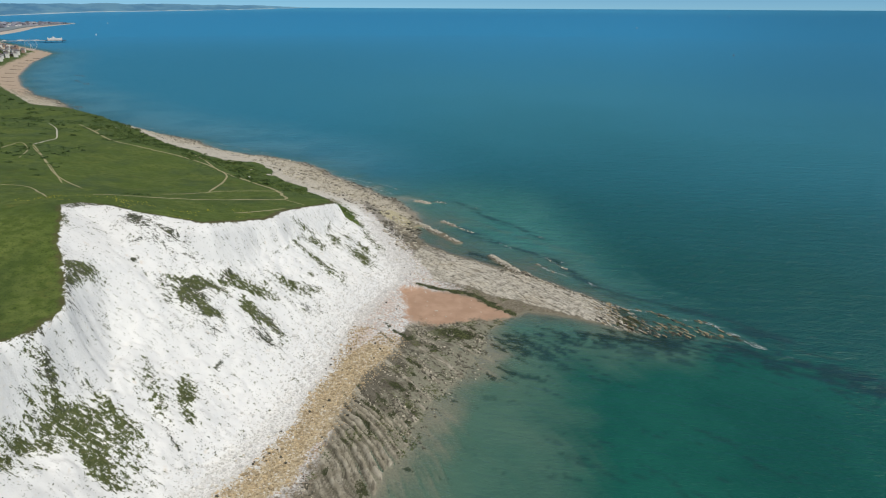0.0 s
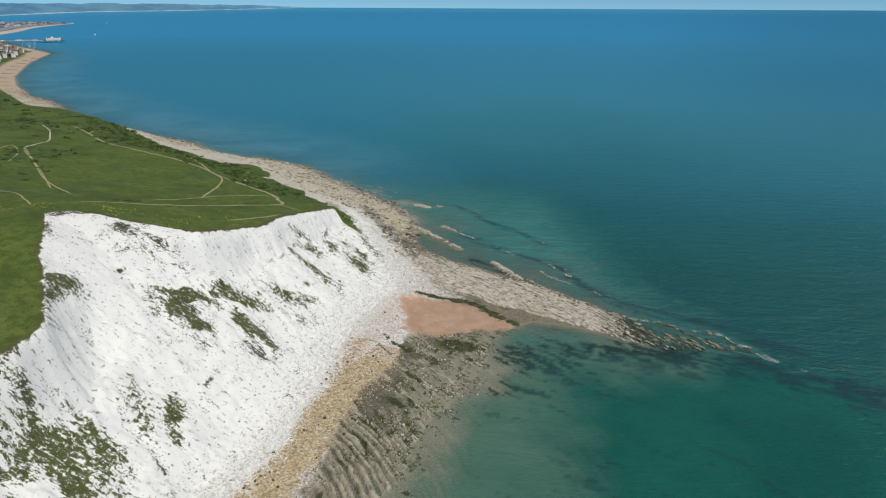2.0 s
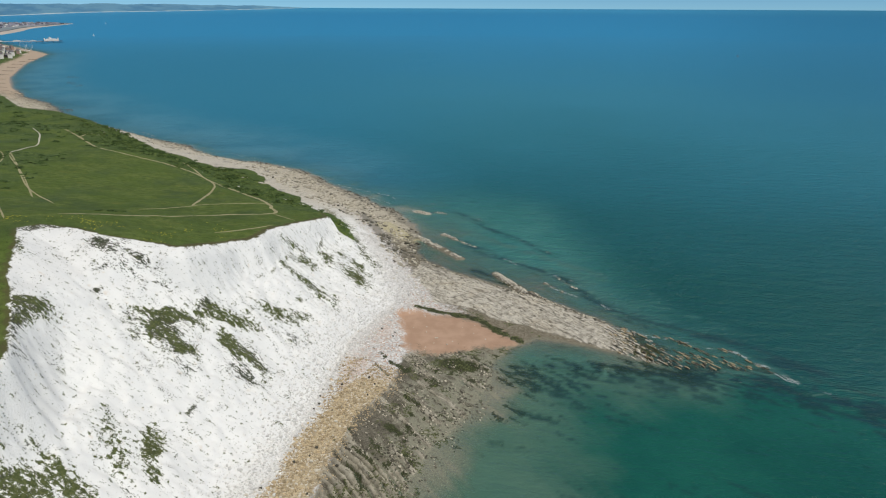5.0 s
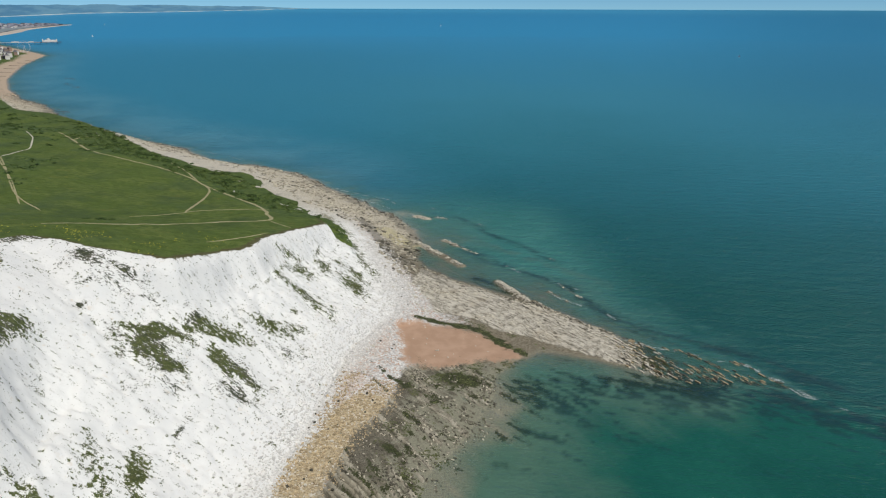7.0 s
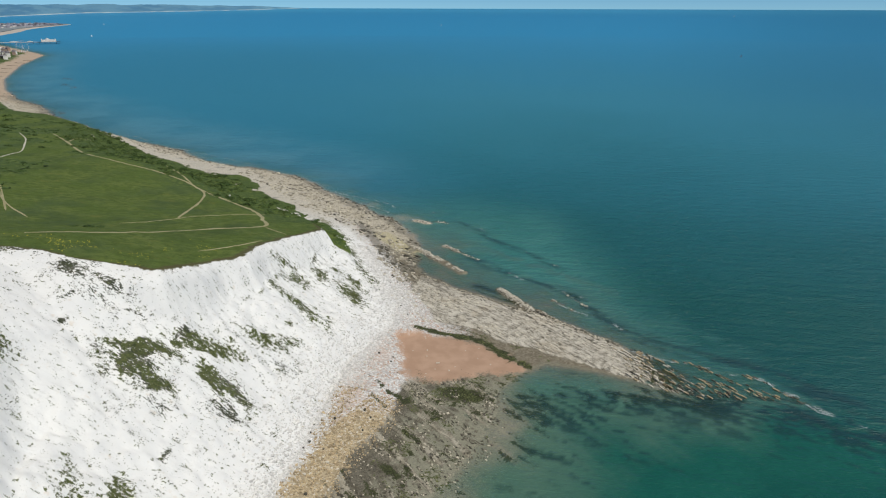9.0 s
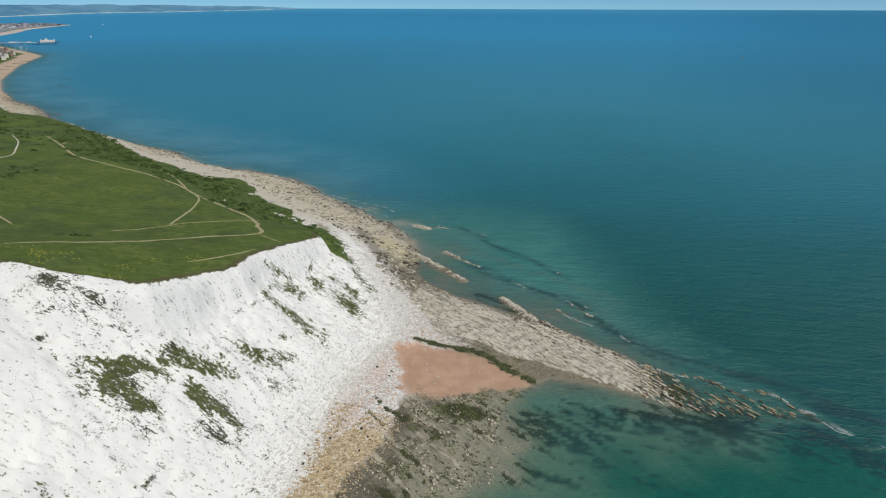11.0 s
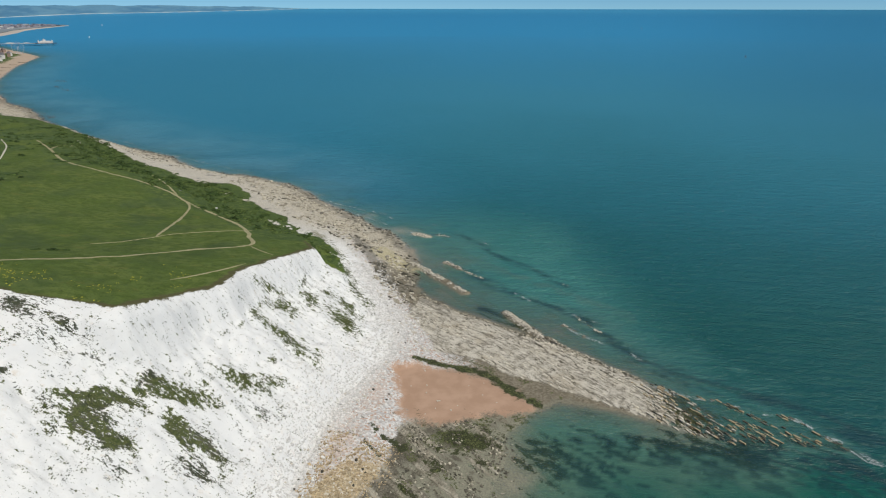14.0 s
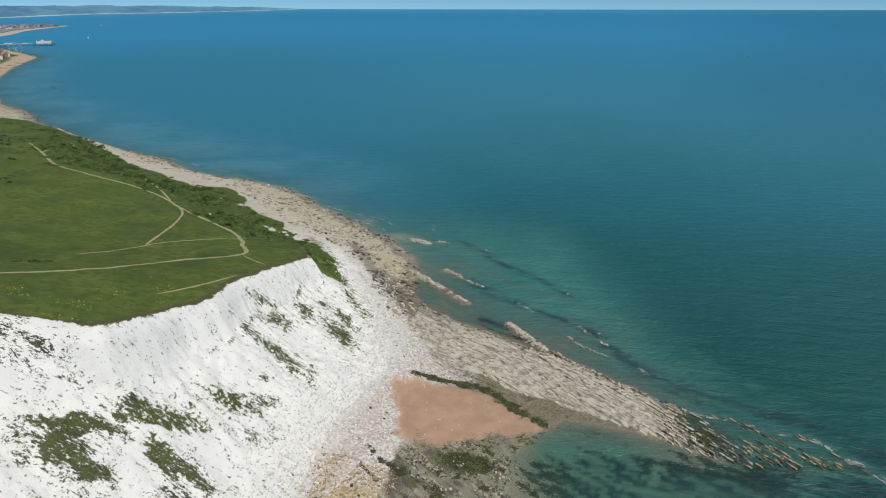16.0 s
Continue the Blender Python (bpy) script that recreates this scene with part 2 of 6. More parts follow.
    z_bed = np.maximum(z_bed, -9)
    z_bed = z_bed + (np.maximum(z_bed, -0.75) - z_bed) * step(-3, 2, sL) * step(60, 80, x)
    z_bed = z_bed + (np.maximum(z_bed, -1.4 + relief * 0.4) - z_bed) * reefs
    for (ax, ay), (bx, by), wide, high in RIBS:
        dl = to_line(x, y, [(ax, ay), (bx, by)], False)[0] + fbm(x / 4, y / 4, 3, 7) * 1.4
        z_bed = z_bed + (np.maximum(z_bed, -1.4) + high - z_bed + relief * 0.5 - 0.2) * (1 - step(wide * 0.5, wide * 2.2, dl)) * (sW < 1)
    z = np.where(sE > 0, z_top, np.where(sB > 0, z_face, np.where(sW > 0, z_shore, z_bed)))
    return dict(z=z, sE=sE, sB=sB, sW=sW, s=s, width=width, rock=rock, ledge=ledge, sP=sP, saw=saw, chop=chop, chalk=chalk, lagoon=lagoon, south=south, reefs=reefs, tail=tail, stand=stand, ribs=ribs,
                along=along, across=across + warp)
# -- end terrain --

# ---- materials ----
class Mat:
    """A small builder of node materials."""

    def __init__(self, name):
        self.m = bpy.data.materials.new(name)
        self.m.use_nodes = True
        self.t = self.m.node_tree
        self.out = self.t.nodes["Material Output"]
        self.bsdf = self.t.nodes["Principled BSDF"]
        self.bsdf.inputs["Roughness"].default_value = 0.9
        self.bsdf.inputs["Specular IOR Level"].default_value = 0.25
        self.obj = self.t.nodes.new("ShaderNodeTexCoord").outputs["Object"]

    def put(self, value, socket):
        if hasattr(value, "is_linked"):
            self.t.links.new(value, socket)
        elif isinstance(value, tuple):
            socket.default_value = (*value, 1) if len(socket.default_value) == 4 else value
        else:
            socket.default_value = value

    def attr(self, name):
        n = self.t.nodes.new("ShaderNodeAttribute")
        n.attribute_name = name
        return n.outputs["Fac"]

    def scaled(self, sx, sy, sz, vec=None, turn=0.0):
        vec = vec or self.obj
        if turn:
            n = self.t.nodes.new("ShaderNodeMapping")
            n.inputs["Rotation"].default_value = (0, 0, turn)
            self.put(vec, n.inputs["Vector"])
            vec = n.outputs[0]
        n = self.t.nodes.new("ShaderNodeMapping")
        n.inputs["Scale"].default_value = (sx, sy, sz)
        self.put(vec, n.inputs["Vector"])
        return n.outputs[0]

    def noise(self, scale, detail=4, vec=None, rough=0.6, warp=0.0):
        n = self.t.nodes.new("ShaderNodeTexNoise")
        n.inputs["Scale"].default_value, n.inputs["Detail"].default_value = scale, detail
        n.inputs["Roughness"].default_value, n.inputs["Distortion"].default_value = rough, warp
        self.put(vec or self.obj, n.inputs["Vector"])
        return n.outputs["Fac"]

    def cells(self, scale, vec=None, feature="F1"):
        n = self.t.nodes.new("ShaderNodeTexVoronoi")
        n.feature = feature
        n.inputs["Scale"].default_value = scale
        self.put(vec or self.obj, n.inputs["Vector"])
        return n.outputs

    def math(self, op, a, b=0.0):
        n = self.t.nodes.new("ShaderNodeMath")
        n.operation = op
        self.put(a, n.inputs[0])
        self.put(b, n.inputs[1])
        return n.outputs[0]

    def ramp(self, value, a, b, lo=0.0, hi=1.0):
        n = self.t.nodes.new("ShaderNodeMapRange")
        n.interpolation_type = "SMOOTHSTEP"
        for k, v in zip((0, 1, 2, 3, 4), (value, a, b, lo, hi)):
            self.put(v, n.inputs[k])
        return n.outputs[0]

    def mix(self, fac, a, b):
        n = self.t.nodes.new("ShaderNodeMix")
        n.data_type = "RGBA"
        self.put(fac, n.inputs[0])
        self.put(a, n.inputs[6])
        self.put(b, n.inputs[7])
        return n.outputs[2]

    def random(self):
        return self.t.nodes.new("ShaderNodeObjectInfo").outputs["Random"]

    def island(self):
        return self.t.nodes.new("ShaderNodeNewGeometry").outputs["Random Per Island"]

    def bump(self, height, strength, distance):
        n = self.t.nodes.new("ShaderNodeBump")
        n.inputs["Strength"].default_value, n.inputs["Distance"].default_value = strength, distance
        self.put(height, n.inputs["Height"])
        return n.outputs[0]

    def done(self, colour, rough=0.9, normal=None):
        self.put(colour, self.bsdf.inputs["Base Color"])
        self.put(rough, self.bsdf.inputs["Roughness"])
        if normal is not None:
            self.put(normal, self.bsdf.inputs["Normal"])
        return self.m


def plain(name, a, b, scale=1.0, rough=0.85, spread=0.0):
    """Two tones mixed by grain and stains; spread: how far pieces differ from one another."""
    k = Mat(name)
    f = k.ramp(k.noise(scale, 6), 0.35, 0.65)
    c = k.mix(f, a, b)
    if spread:
        tone = k.ramp(k.island(), 0, 1, 1 - spread, 1 + spread)
        n = k.t.nodes.new("ShaderNodeMix")
        n.data_type, n.blend_type = "RGBA", "MULTIPLY"
        n.inputs[0].default_value = 1.0
        k.put(c, n.inputs[6])
        comb = k.t.nodes.new("ShaderNodeCombineColor")
        for i in range(3):
            k.put(tone, comb.inputs[i])
        k.put(comb.outputs[0], n.inputs[7])
        c = n.outputs[2]
    return k.done(c, rough, k.bump(k.noise(scale * 4, 5), 0.4, 0.1 / scale))


def ground_material():
    k = Mat("ground")
    fine, mid, big = k.noise(1.6, 6), k.noise(0.28, 5), k.noise(0.045, 4)
    nf = k.math("SUBTRACT", fine, 0.5)
    nm = k.math("SUBTRACT", mid, 0.5)
    both = k.math("ADD", k.math("MULTIPLY", nf, 1.2), k.math("MULTIPLY", nm, 1.4))
    # turf
    turf = k.mix(k.ramp(big, 0.35, 0.65), (0.094, 0.140, 0.028), (0.136, 0.176, 0.042))
    turf = k.mix(k.ramp(mid, 0.40, 0.62), turf, (0.076, 0.114, 0.020))
    turf = k.mix(k.ramp(k.noise(0.11, 5, None, 0.65), 0.58, 0.70), turf, (0.140, 0.158, 0.036))
    turf = k.mix(k.ramp(fine, 0.50, 0.70), turf, k.mix(0.66, turf, (0.020, 0.036, 0.008)))
    turf = k.mix(k.ramp(k.noise(0.028, 6, k.scaled(1.5, 0.8, 1), 0.62), 0.46, 0.68, 0.0, 0.62), turf, (0.045, 0.074, 0.020))
    turf = k.mix(k.ramp(k.noise(0.016, 4, k.scaled(1.3, 0.7, 1), 0.55), 0.52, 0.70, 0.0, 0.45), turf, (0.070, 0.108, 0.045))
    scrub = k.mix(k.ramp(fine, 0.35, 0.65), (0.038, 0.068, 0.020), (0.090, 0.132, 0.034))
    scrub = k.mix(k.ramp(mid, 0.50, 0.66), scrub, (0.125, 0.165, 0.040))
    turf = k.mix(k.ramp(k.math("ADD", k.attr("scrub"), both), 0.45, 0.65), turf, scrub)
    dry = k.ramp(k.math("ADD", k.attr("rim"), k.math("MULTIPLY", nm, 0.8)), 0.35, 0.75)
    turf = k.mix(k.math("MULTIPLY", dry, 0.80), turf, (0.100, 0.085, 0.042))
    # chalk
    n_vec = k.t.nodes.new("ShaderNodeCombineXYZ")
    k.put(k.math("MULTIPLY", k.attr("u"), 0.55), n_vec.inputs[0])
    k.put(k.math("MULTIPLY", k.attr("down"), 0.09), n_vec.inputs[1])
    streak = k.noise(1.0, 7, n_vec.outputs[0], 0.68, 0.4)
    chalk = k.mix(k.ramp(k.noise(0.09, 5), 0.35, 0.7), (0.82, 0.82, 0.805), (0.75, 0.755, 0.75))
    chalk = k.mix(k.ramp(streak, 0.55, 0.80, 0.0, 0.55), chalk, (0.60, 0.61, 0.605))
    chalk = k.mix(k.ramp(k.noise(0.35, 6), 0.60, 0.78), chalk, (0.72, 0.67, 0.60))
    f_vec = k.t.nodes.new("ShaderNodeCombineXYZ")
    k.put(k.math("ADD", k.math("MULTIPLY", k.attr("u"), 0.85), k.math("MULTIPLY", nm, 0.8)), f_vec.inputs[0])
    k.put(k.math("MULTIPLY", k.attr("down"), 0.24), f_vec.inputs[1])
    fleck = k.noise(1.0, 8, f_vec.outputs[0], 0.74, 0.3)
    rough = k.ramp(k.noise(0.04, 5, None, 0.6), 0.42, 0.60)
    chalk = k.mix(k.ramp(k.math("ADD", k.math("MULTIPLY", fleck, 0.6), k.math("MULTIPLY", mid, 0.4)), 0.53, 0.62, 0.0, k.math("MULTIPLY", rough, 0.7)), chalk, (0.46, 0.46, 0.44))
    chalk = k.mix(k.ramp(k.math("ADD", k.math("MULTIPLY", k.noise(2.6, 6, None, 0.75), 0.7), k.math("MULTIPLY", streak, 0.3)), 0.585, 0.65, 0.0, k.math("MULTIPLY", rough, 0.6)), chalk, (0.36, 0.36, 0.34))
    dirt = k.math("ADD", k.math("MULTIPLY", k.noise(2.1, 7, f_vec.outputs[0], 0.70), 0.45), k.math("ADD", k.math("MULTIPLY", fleck, 0.25), k.math("ADD", k.math("MULTIPLY", k.noise(1.5, 6, None, 0.7), 0.15), k.math("MULTIPLY", streak, 0.15))))
    where = k.math("ADD", k.attr("speck"), k.math("ADD", k.math("MULTIPLY", nm, 0.35), k.math("MULTIPLY", k.math("SUBTRACT", rough, 0.7), 0.16)))
    limit = k.ramp(where, 0.0, 1.0, 0.680, 0.452)
    dark = k.ramp(k.math("SUBTRACT", dirt, limit), -0.005, 0.022)
    chalk = k.mix(dark, chalk, k.mix(k.ramp(mid, 0.4, 0.6), (0.100, 0.100, 0.075), (0.052, 0.060, 0.037)))
    veg = k.ramp(k.math("ADD", k.attr("veg"), k.math("ADD", k.math("MULTIPLY", k.math("SUBTRACT", k.noise(0.8, 8, None, 0.78), 0.5), 4.2), k.math("MULTIPLY", k.math("SUBTRACT", fleck, 0.5), 5.0))), 0.64, 0.72)
    chalk = k.mix(veg, chalk, k.mix(k.ramp(fine, 0.4, 0.6), (0.058, 0.076, 0.026), (0.105, 0.122, 0.045)))
    # shore
    peb = k.cells(1.5)
    tone = k.t.nodes.new("ShaderNodeSeparateColor")
    k.put(peb["Color"], tone.inputs[0])
    cobble = k.mix(tone.outputs[0], (0.74, 0.73, 0.71), (0.42, 0.40, 0.385))
    cobble = k.mix(k.ramp(tone.outputs[1], 0.72, 0.95), cobble, (0.48, 0.34, 0.26))
    yellow = k.mix(tone.outputs[0], (0.56, 0.47, 0.32), (0.33, 0.27, 0.18))
    yellow = k.mix(k.ramp(tone.outputs[2], 0.75, 0.95), yellow, (0.62, 0.58, 0.50))
    rusty = k.mix(tone.outputs[1], (0.50, 0.30, 0.20), (0.62, 0.52, 0.44))
    shore = k.mix(k.ramp(k.math("ADD", k.attr("yellow"), nm), 0.3, 0.7), cobble, yellow)
    shore = k.mix(k.ramp(k.math("ADD", k.attr("rust"), both), 0.60, 1.1, 0.0, 0.5), shore, rusty)
    grit = k.mix(tone.outputs[0], (0.27, 0.24, 0.18), (0.14, 0.122, 0.088))
    shore = k.mix(k.ramp(k.math("ADD", k.attr("width"), k.math("MULTIPLY", both, 0.35)), 0.46, 0.66), grit, shore)
    bed_saw = k.math("ADD", k.attr("saw"), k.math("MULTIPLY", nf, 0.5))
    b_vec = k.t.nodes.new("ShaderNodeCombineXYZ")
    k.put(k.math("ADD", k.math("MULTIPLY", k.attr("along"), 0.22), k.math("MULTIPLY", nm, 1.6)), b_vec.inputs[0])
    k.put(k.math("ADD", k.math("MULTIPLY", k.attr("across"), 0.60), k.math("ADD", k.math("MULTIPLY", nf, 0.9), k.math("MULTIPLY", nm, 1.5))), b_vec.inputs[1])
    crack = k.cells(1.0, b_vec.outputs[0], "DISTANCE_TO_EDGE")["Distance"]
    d_vec = k.t.nodes.new("ShaderNodeCombineXYZ")
    k.put(k.math("ADD", k.math("MULTIPLY", k.attr("along"), 0.26), k.math("MULTIPLY", nm, 1.2)), d_vec.inputs[0])
    k.put(k.math("MULTIPLY", k.attr("across"), 1.0), d_vec.inputs[1])
    dash = k.math("MULTIPLY", k.ramp(k.noise(1.0, 6, d_vec.outputs[0], 0.65, 0.3), 0.53, 0.63, 1.0, 0.0), k.ramp(k.noise(0.55, 6, d_vec.outputs[0], 0.6), 0.58, 0.66, 1.0, 0.3))
    line = k.math("MULTIPLY", dash, k.math("MULTIPLY", k.ramp(k.math("ADD", crack, k.math("MULTIPLY", nm, 0.35)), 0.0, 0.08, 0.55, 1.0), k.ramp(bed_saw, 0.02, 0.28, 0.15, 1.0)))
    bright = k.mix(k.ramp(mid, 0.35, 0.65), (0.44, 0.41, 0.345), (0.62, 0.585, 0.505))
    bright = k.mix(k.ramp(k.noise(0.05, 5, None, 0.6), 0.50, 0.68), bright, (0.47, 0.42, 0.33))
    bright = k.mix(k.ramp(k.noise(1.3, 7, d_vec.outputs[0], 0.75), 0.57, 0.68, 0.0, 0.8), bright, (0.17, 0.155, 0.12))
    pale = k.mix(line, (0.12, 0.108, 0.082), bright)
    # Lit bed tops and shaded troughs are put into this brown rock colour.
    brown = k.mix(k.math("MULTIPLY", k.ramp(bed_saw, 0.15, 0.75), k.ramp(dash, 0.0, 1.0, 0.4, 1.0)), (0.07, 0.063, 0.046), k.mix(k.ramp(mid, 0.35, 0.65), (0.28, 0.255, 0.195), (0.45, 0.42, 0.34)))
    rock = k.mix(k.ramp(k.math("ADD", k.attr("ledge"), k.math("MULTIPLY", nm, 0.6)), 0.35, 0.75), brown, pale)
    tan = k.mix(k.ramp(fine, 0.38, 0.62), (0.36, 0.325, 0.25), (0.60, 0.55, 0.45))
    tan = k.mix(k.ramp(k.noise(0.10, 6, None, 0.7), 0.54, 0.68), tan, k.mix(k.ramp(fine, 0.4, 0.6), (0.10, 0.095, 0.07), (0.24, 0.225, 0.19)))
    tan = k.mix(k.ramp(k.noise(0.07, 6, k.scaled(1, 1, 1, None, 1.0), 0.7), 0.55, 0.70), tan, k.mix(tone.outputs[0], (0.62, 0.59, 0.53), (0.36, 0.33, 0.28)))
    warm = k.mix(k.ramp(mid, 0.35, 0.65), (0.50, 0.40, 0.30), (0.42, 0.33, 0.25))
    tan = k.mix(k.attr("shingle"), tan, warm)
    rock = k.mix(k.attr("far"), rock, tan)
    shore = k.mix(k.ramp(k.math("ADD", k.attr("rock"), k.math("MULTIPLY", both, 0.7)), 0.35, 0.65), shore, rock)
    wet = k.mix(k.ramp(fine, 0.4, 0.65), (0.285, 0.28, 0.21), (0.205, 0.203, 0.155))
    wet = k.mix(k.attr("lag"), k.mix(k.ramp(fine, 0.4, 0.65), (0.24, 0.225, 0.17), (0.15, 0.14, 0.105)), wet)
    shore = k.mix(k.ramp(k.math("ADD", k.attr("wet"), k.math("MULTIPLY", both, 0.6)), 0.4, 0.8), shore, wet)
    pink = k.mix(k.ramp(k.noise(0.12, 4), 0.35, 0.65), (0.42, 0.275, 0.19), (0.49, 0.33, 0.235))
    shore = k.mix(k.ramp(k.math("ADD", k.attr("sP"), k.math("MULTIPLY", both, 8.5)), -2.8, 2.2), shore, pink)
    weeds = k.mix(k.ramp(fine, 0.35, 0.65), (0.026, 0.032, 0.016), (0.070, 0.078, 0.034))
    shore = k.mix(k.ramp(k.math("ADD", k.attr("weed"), k.math("MULTIPLY", both, 0.9)), 0.42, 0.66), shore, weeds)
    chalk = k.mix(k.math("MULTIPLY", k.attr("tan"), 0.85), chalk, tan)
    shore = k.mix(k.attr("tan"), shore, tan)
    shore = k.mix(k.ramp(k.math("ADD", k.attr("lichen"), both), 0.35, 0.75, 0.0, 0.7), shore, k.mix(k.ramp(fine, 0.4, 0.6), (0.40, 0.36, 0.20), (0.56, 0.51, 0.33)))
    shore = k.mix(k.ramp(k.math("ADD", k.attr("stony"), both), 0.40, 0.80, 0.0, 0.75), shore, k.mix(tone.outputs[0], (0.10, 0.095, 0.075), (0.30, 0.28, 0.23)))
    # joining
    colour = k.mix(k.ramp(k.math("ADD", k.attr("sB"), k.math("MULTIPLY", both, 7.0)), -7.0, 4.0), shore, chalk)
    green = k.math("MAXIMUM", k.ramp(k.math("ADD", k.attr("sE"), k.math("MULTIPLY", both, 2.4)), -0.3, 0.3),
                   k.ramp(k.math("ADD", k.attr("green"), k.math("MULTIPLY", both, 0.8)), 0.4, 0.6))
    colour = k.mix(green, colour, turf)
    h = k.math("ADD", fine, k.math("MULTIPLY", k.noise(5.0, 4), 0.5))
    return k.done(colour, 0.92, k.bump(h, 0.55, 0.5))


def sea_material():
    k = Mat("sea")
    t, nodes = k.t, k.t.nodes
    depth, off = k.attr("depth"), k.attr("off")
    swell = k.noise(0.16, 3, k.scaled(0.30, 1.0, 1, None, radians(12)), 0.55)
    chop = k.noise(0.75, 4, k.scaled(0.45, 1.0, 1, None, radians(18)), 0.6)
    big = k.noise(0.004, 4)
    lag, turq = k.attr("lag"), k.attr("turq")
    sandy = k.mix(k.ramp(k.noise(0.03, 4), 0.35, 0.65), (0.110, 0.225, 0.172), (0.132, 0.250, 0.192))
    green = k.mix(k.ramp(k.noise(0.02, 4), 0.35, 0.65), (0.008, 0.088, 0.070), (0.012, 0.114, 0.086))
    turquoise = k.mix(k.ramp(k.noise(0.03, 4), 0.35, 0.65), (0.050, 0.215, 0.190), (0.068, 0.245, 0.215))
    # Water's own offshore blue mixed with painted sky reflection and haze, by viewing distance.
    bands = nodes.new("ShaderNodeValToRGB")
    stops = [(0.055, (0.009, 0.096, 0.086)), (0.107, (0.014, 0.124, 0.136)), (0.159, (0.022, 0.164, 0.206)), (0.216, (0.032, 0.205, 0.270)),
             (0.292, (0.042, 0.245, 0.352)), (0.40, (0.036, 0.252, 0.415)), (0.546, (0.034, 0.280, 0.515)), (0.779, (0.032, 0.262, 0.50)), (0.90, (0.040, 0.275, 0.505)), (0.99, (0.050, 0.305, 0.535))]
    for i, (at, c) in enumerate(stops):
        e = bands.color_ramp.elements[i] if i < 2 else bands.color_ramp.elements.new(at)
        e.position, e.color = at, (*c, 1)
    k.put(k.math("ADD", k.attr("view_distance"), k.math("MULTIPLY", k.math("SUBTRACT", big, 0.5), 0.10)), bands.inputs[0])
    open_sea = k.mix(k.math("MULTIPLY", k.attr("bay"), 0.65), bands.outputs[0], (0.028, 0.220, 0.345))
    # Darker blue towards the far right of the view.
    open_sea = k.mix(k.math("MULTIPLY", k.attr("view_right"), 0.45), open_sea, (0.018, 0.160, 0.275))
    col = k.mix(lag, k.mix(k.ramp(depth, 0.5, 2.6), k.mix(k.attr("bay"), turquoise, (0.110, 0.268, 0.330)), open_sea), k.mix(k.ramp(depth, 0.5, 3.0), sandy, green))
    col = k.mix(k.math("MULTIPLY", k.ramp(depth, 2.0, 8.5, 1.0, 0.0), turq), col, turquoise)
    col = k.mix(k.math("MULTIPLY", k.ramp(depth, 0.2, 2.4, 0.85, 0.0), turq), col, (0.150, 0.270, 0.225))
    near_bay = k.math("MULTIPLY", k.attr("bay"), k.ramp(depth, 0.5, 9.5, 0.85, 0.0))
    col = k.mix(near_bay, col, k.mix(k.ramp(k.noise(0.012, 5), 0.40, 0.62), (0.105, 0.300, 0.385), (0.066, 0.235, 0.315)))
    col = k.mix(k.math("MULTIPLY", k.attr("weedbed"), 0.88), col, (0.013, 0.044, 0.050))
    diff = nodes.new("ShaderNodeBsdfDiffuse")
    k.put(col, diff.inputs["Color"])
    clear = nodes.new("ShaderNodeBsdfTransparent")
    k.put(k.mix(k.ramp(depth, 0.0, 1.4), (1, 1, 1), (0.30, 0.74, 0.62)), clear.inputs[0])
    body = nodes.new("ShaderNodeMixShader")
    k.put(k.math("SUBTRACT", 1.0, k.math("POWER", 2.718, k.math("MULTIPLY", depth, -0.95))), body.inputs[0])
    t.links.new(clear.outputs[0], body.inputs[1])
    t.links.new(diff.outputs[0], body.inputs[2])
    gloss = nodes.new("ShaderNodeBsdfGlossy")
    gloss.inputs["Roughness"].default_value = 0.30
    height = k.math("MULTIPLY", k.math("ADD", k.math("MULTIPLY", swell, 1.0), k.math("MULTIPLY", chop, 0.5)), k.ramp(lag, 0.0, 1.0, 1.0, 0.35))
    bump = k.bump(height, 0.9, 3.3)
    t.links.new(bump, gloss.inputs["Normal"])
    t.links.new(bump, diff.inputs["Normal"])
    fres = nodes.new("ShaderNodeFresnel")
    fres.inputs["IOR"].default_value = 1.33
    t.links.new(bump, fres.inputs["Normal"])
    top = nodes.new("ShaderNodeMixShader")
    k.put(k.math("MINIMUM", fres.outputs[0], 0.28), top.inputs[0])
    t.links.new(body.outputs[0], top.inputs[1])
    t.links.new(gloss.outputs[0], top.inputs[2])
    t.links.new(top.outputs[0], k.out.inputs[0])
    return k.m


M_GROUND, M_SEA = ground_material(), sea_material()

# ---- ground ----
def grid_mesh(name, verts, nu, nv, wrap=False):
    me = bpy.data.meshes.new(name)
    cols = nu if wrap else nu - 1
    a = (np.arange(nv - 1)[:, None] * nu + np.arange(cols)[None]).ravel()
    nxt = np.where((a % nu) == nu - 1, a - nu + 1, a + 1)
    faces = np.stack([a, nxt, nxt + nu, a + nu], 1)
    me.vertices.add(len(verts))
    me.vertices.foreach_set("co", verts.astype(np.float32).ravel())
    me.loops.add(faces.size)
    me.loops.foreach_set("vertex_index", faces.astype(np.int32).ravel())
    me.polygons.add(len(faces))
    me.polygons.foreach_set("loop_start", np.arange(0, faces.size, 4, dtype=np.int32))
    me.polygons.foreach_set("use_smooth", np.ones(len(faces), bool))
    me.update(calc_edges=True)
    return me


def field(me, name, values):
    me.attributes.new(name, "FLOAT", "POINT").data.foreach_set("value", np.ascontiguousarray(values, np.float32).ravel())


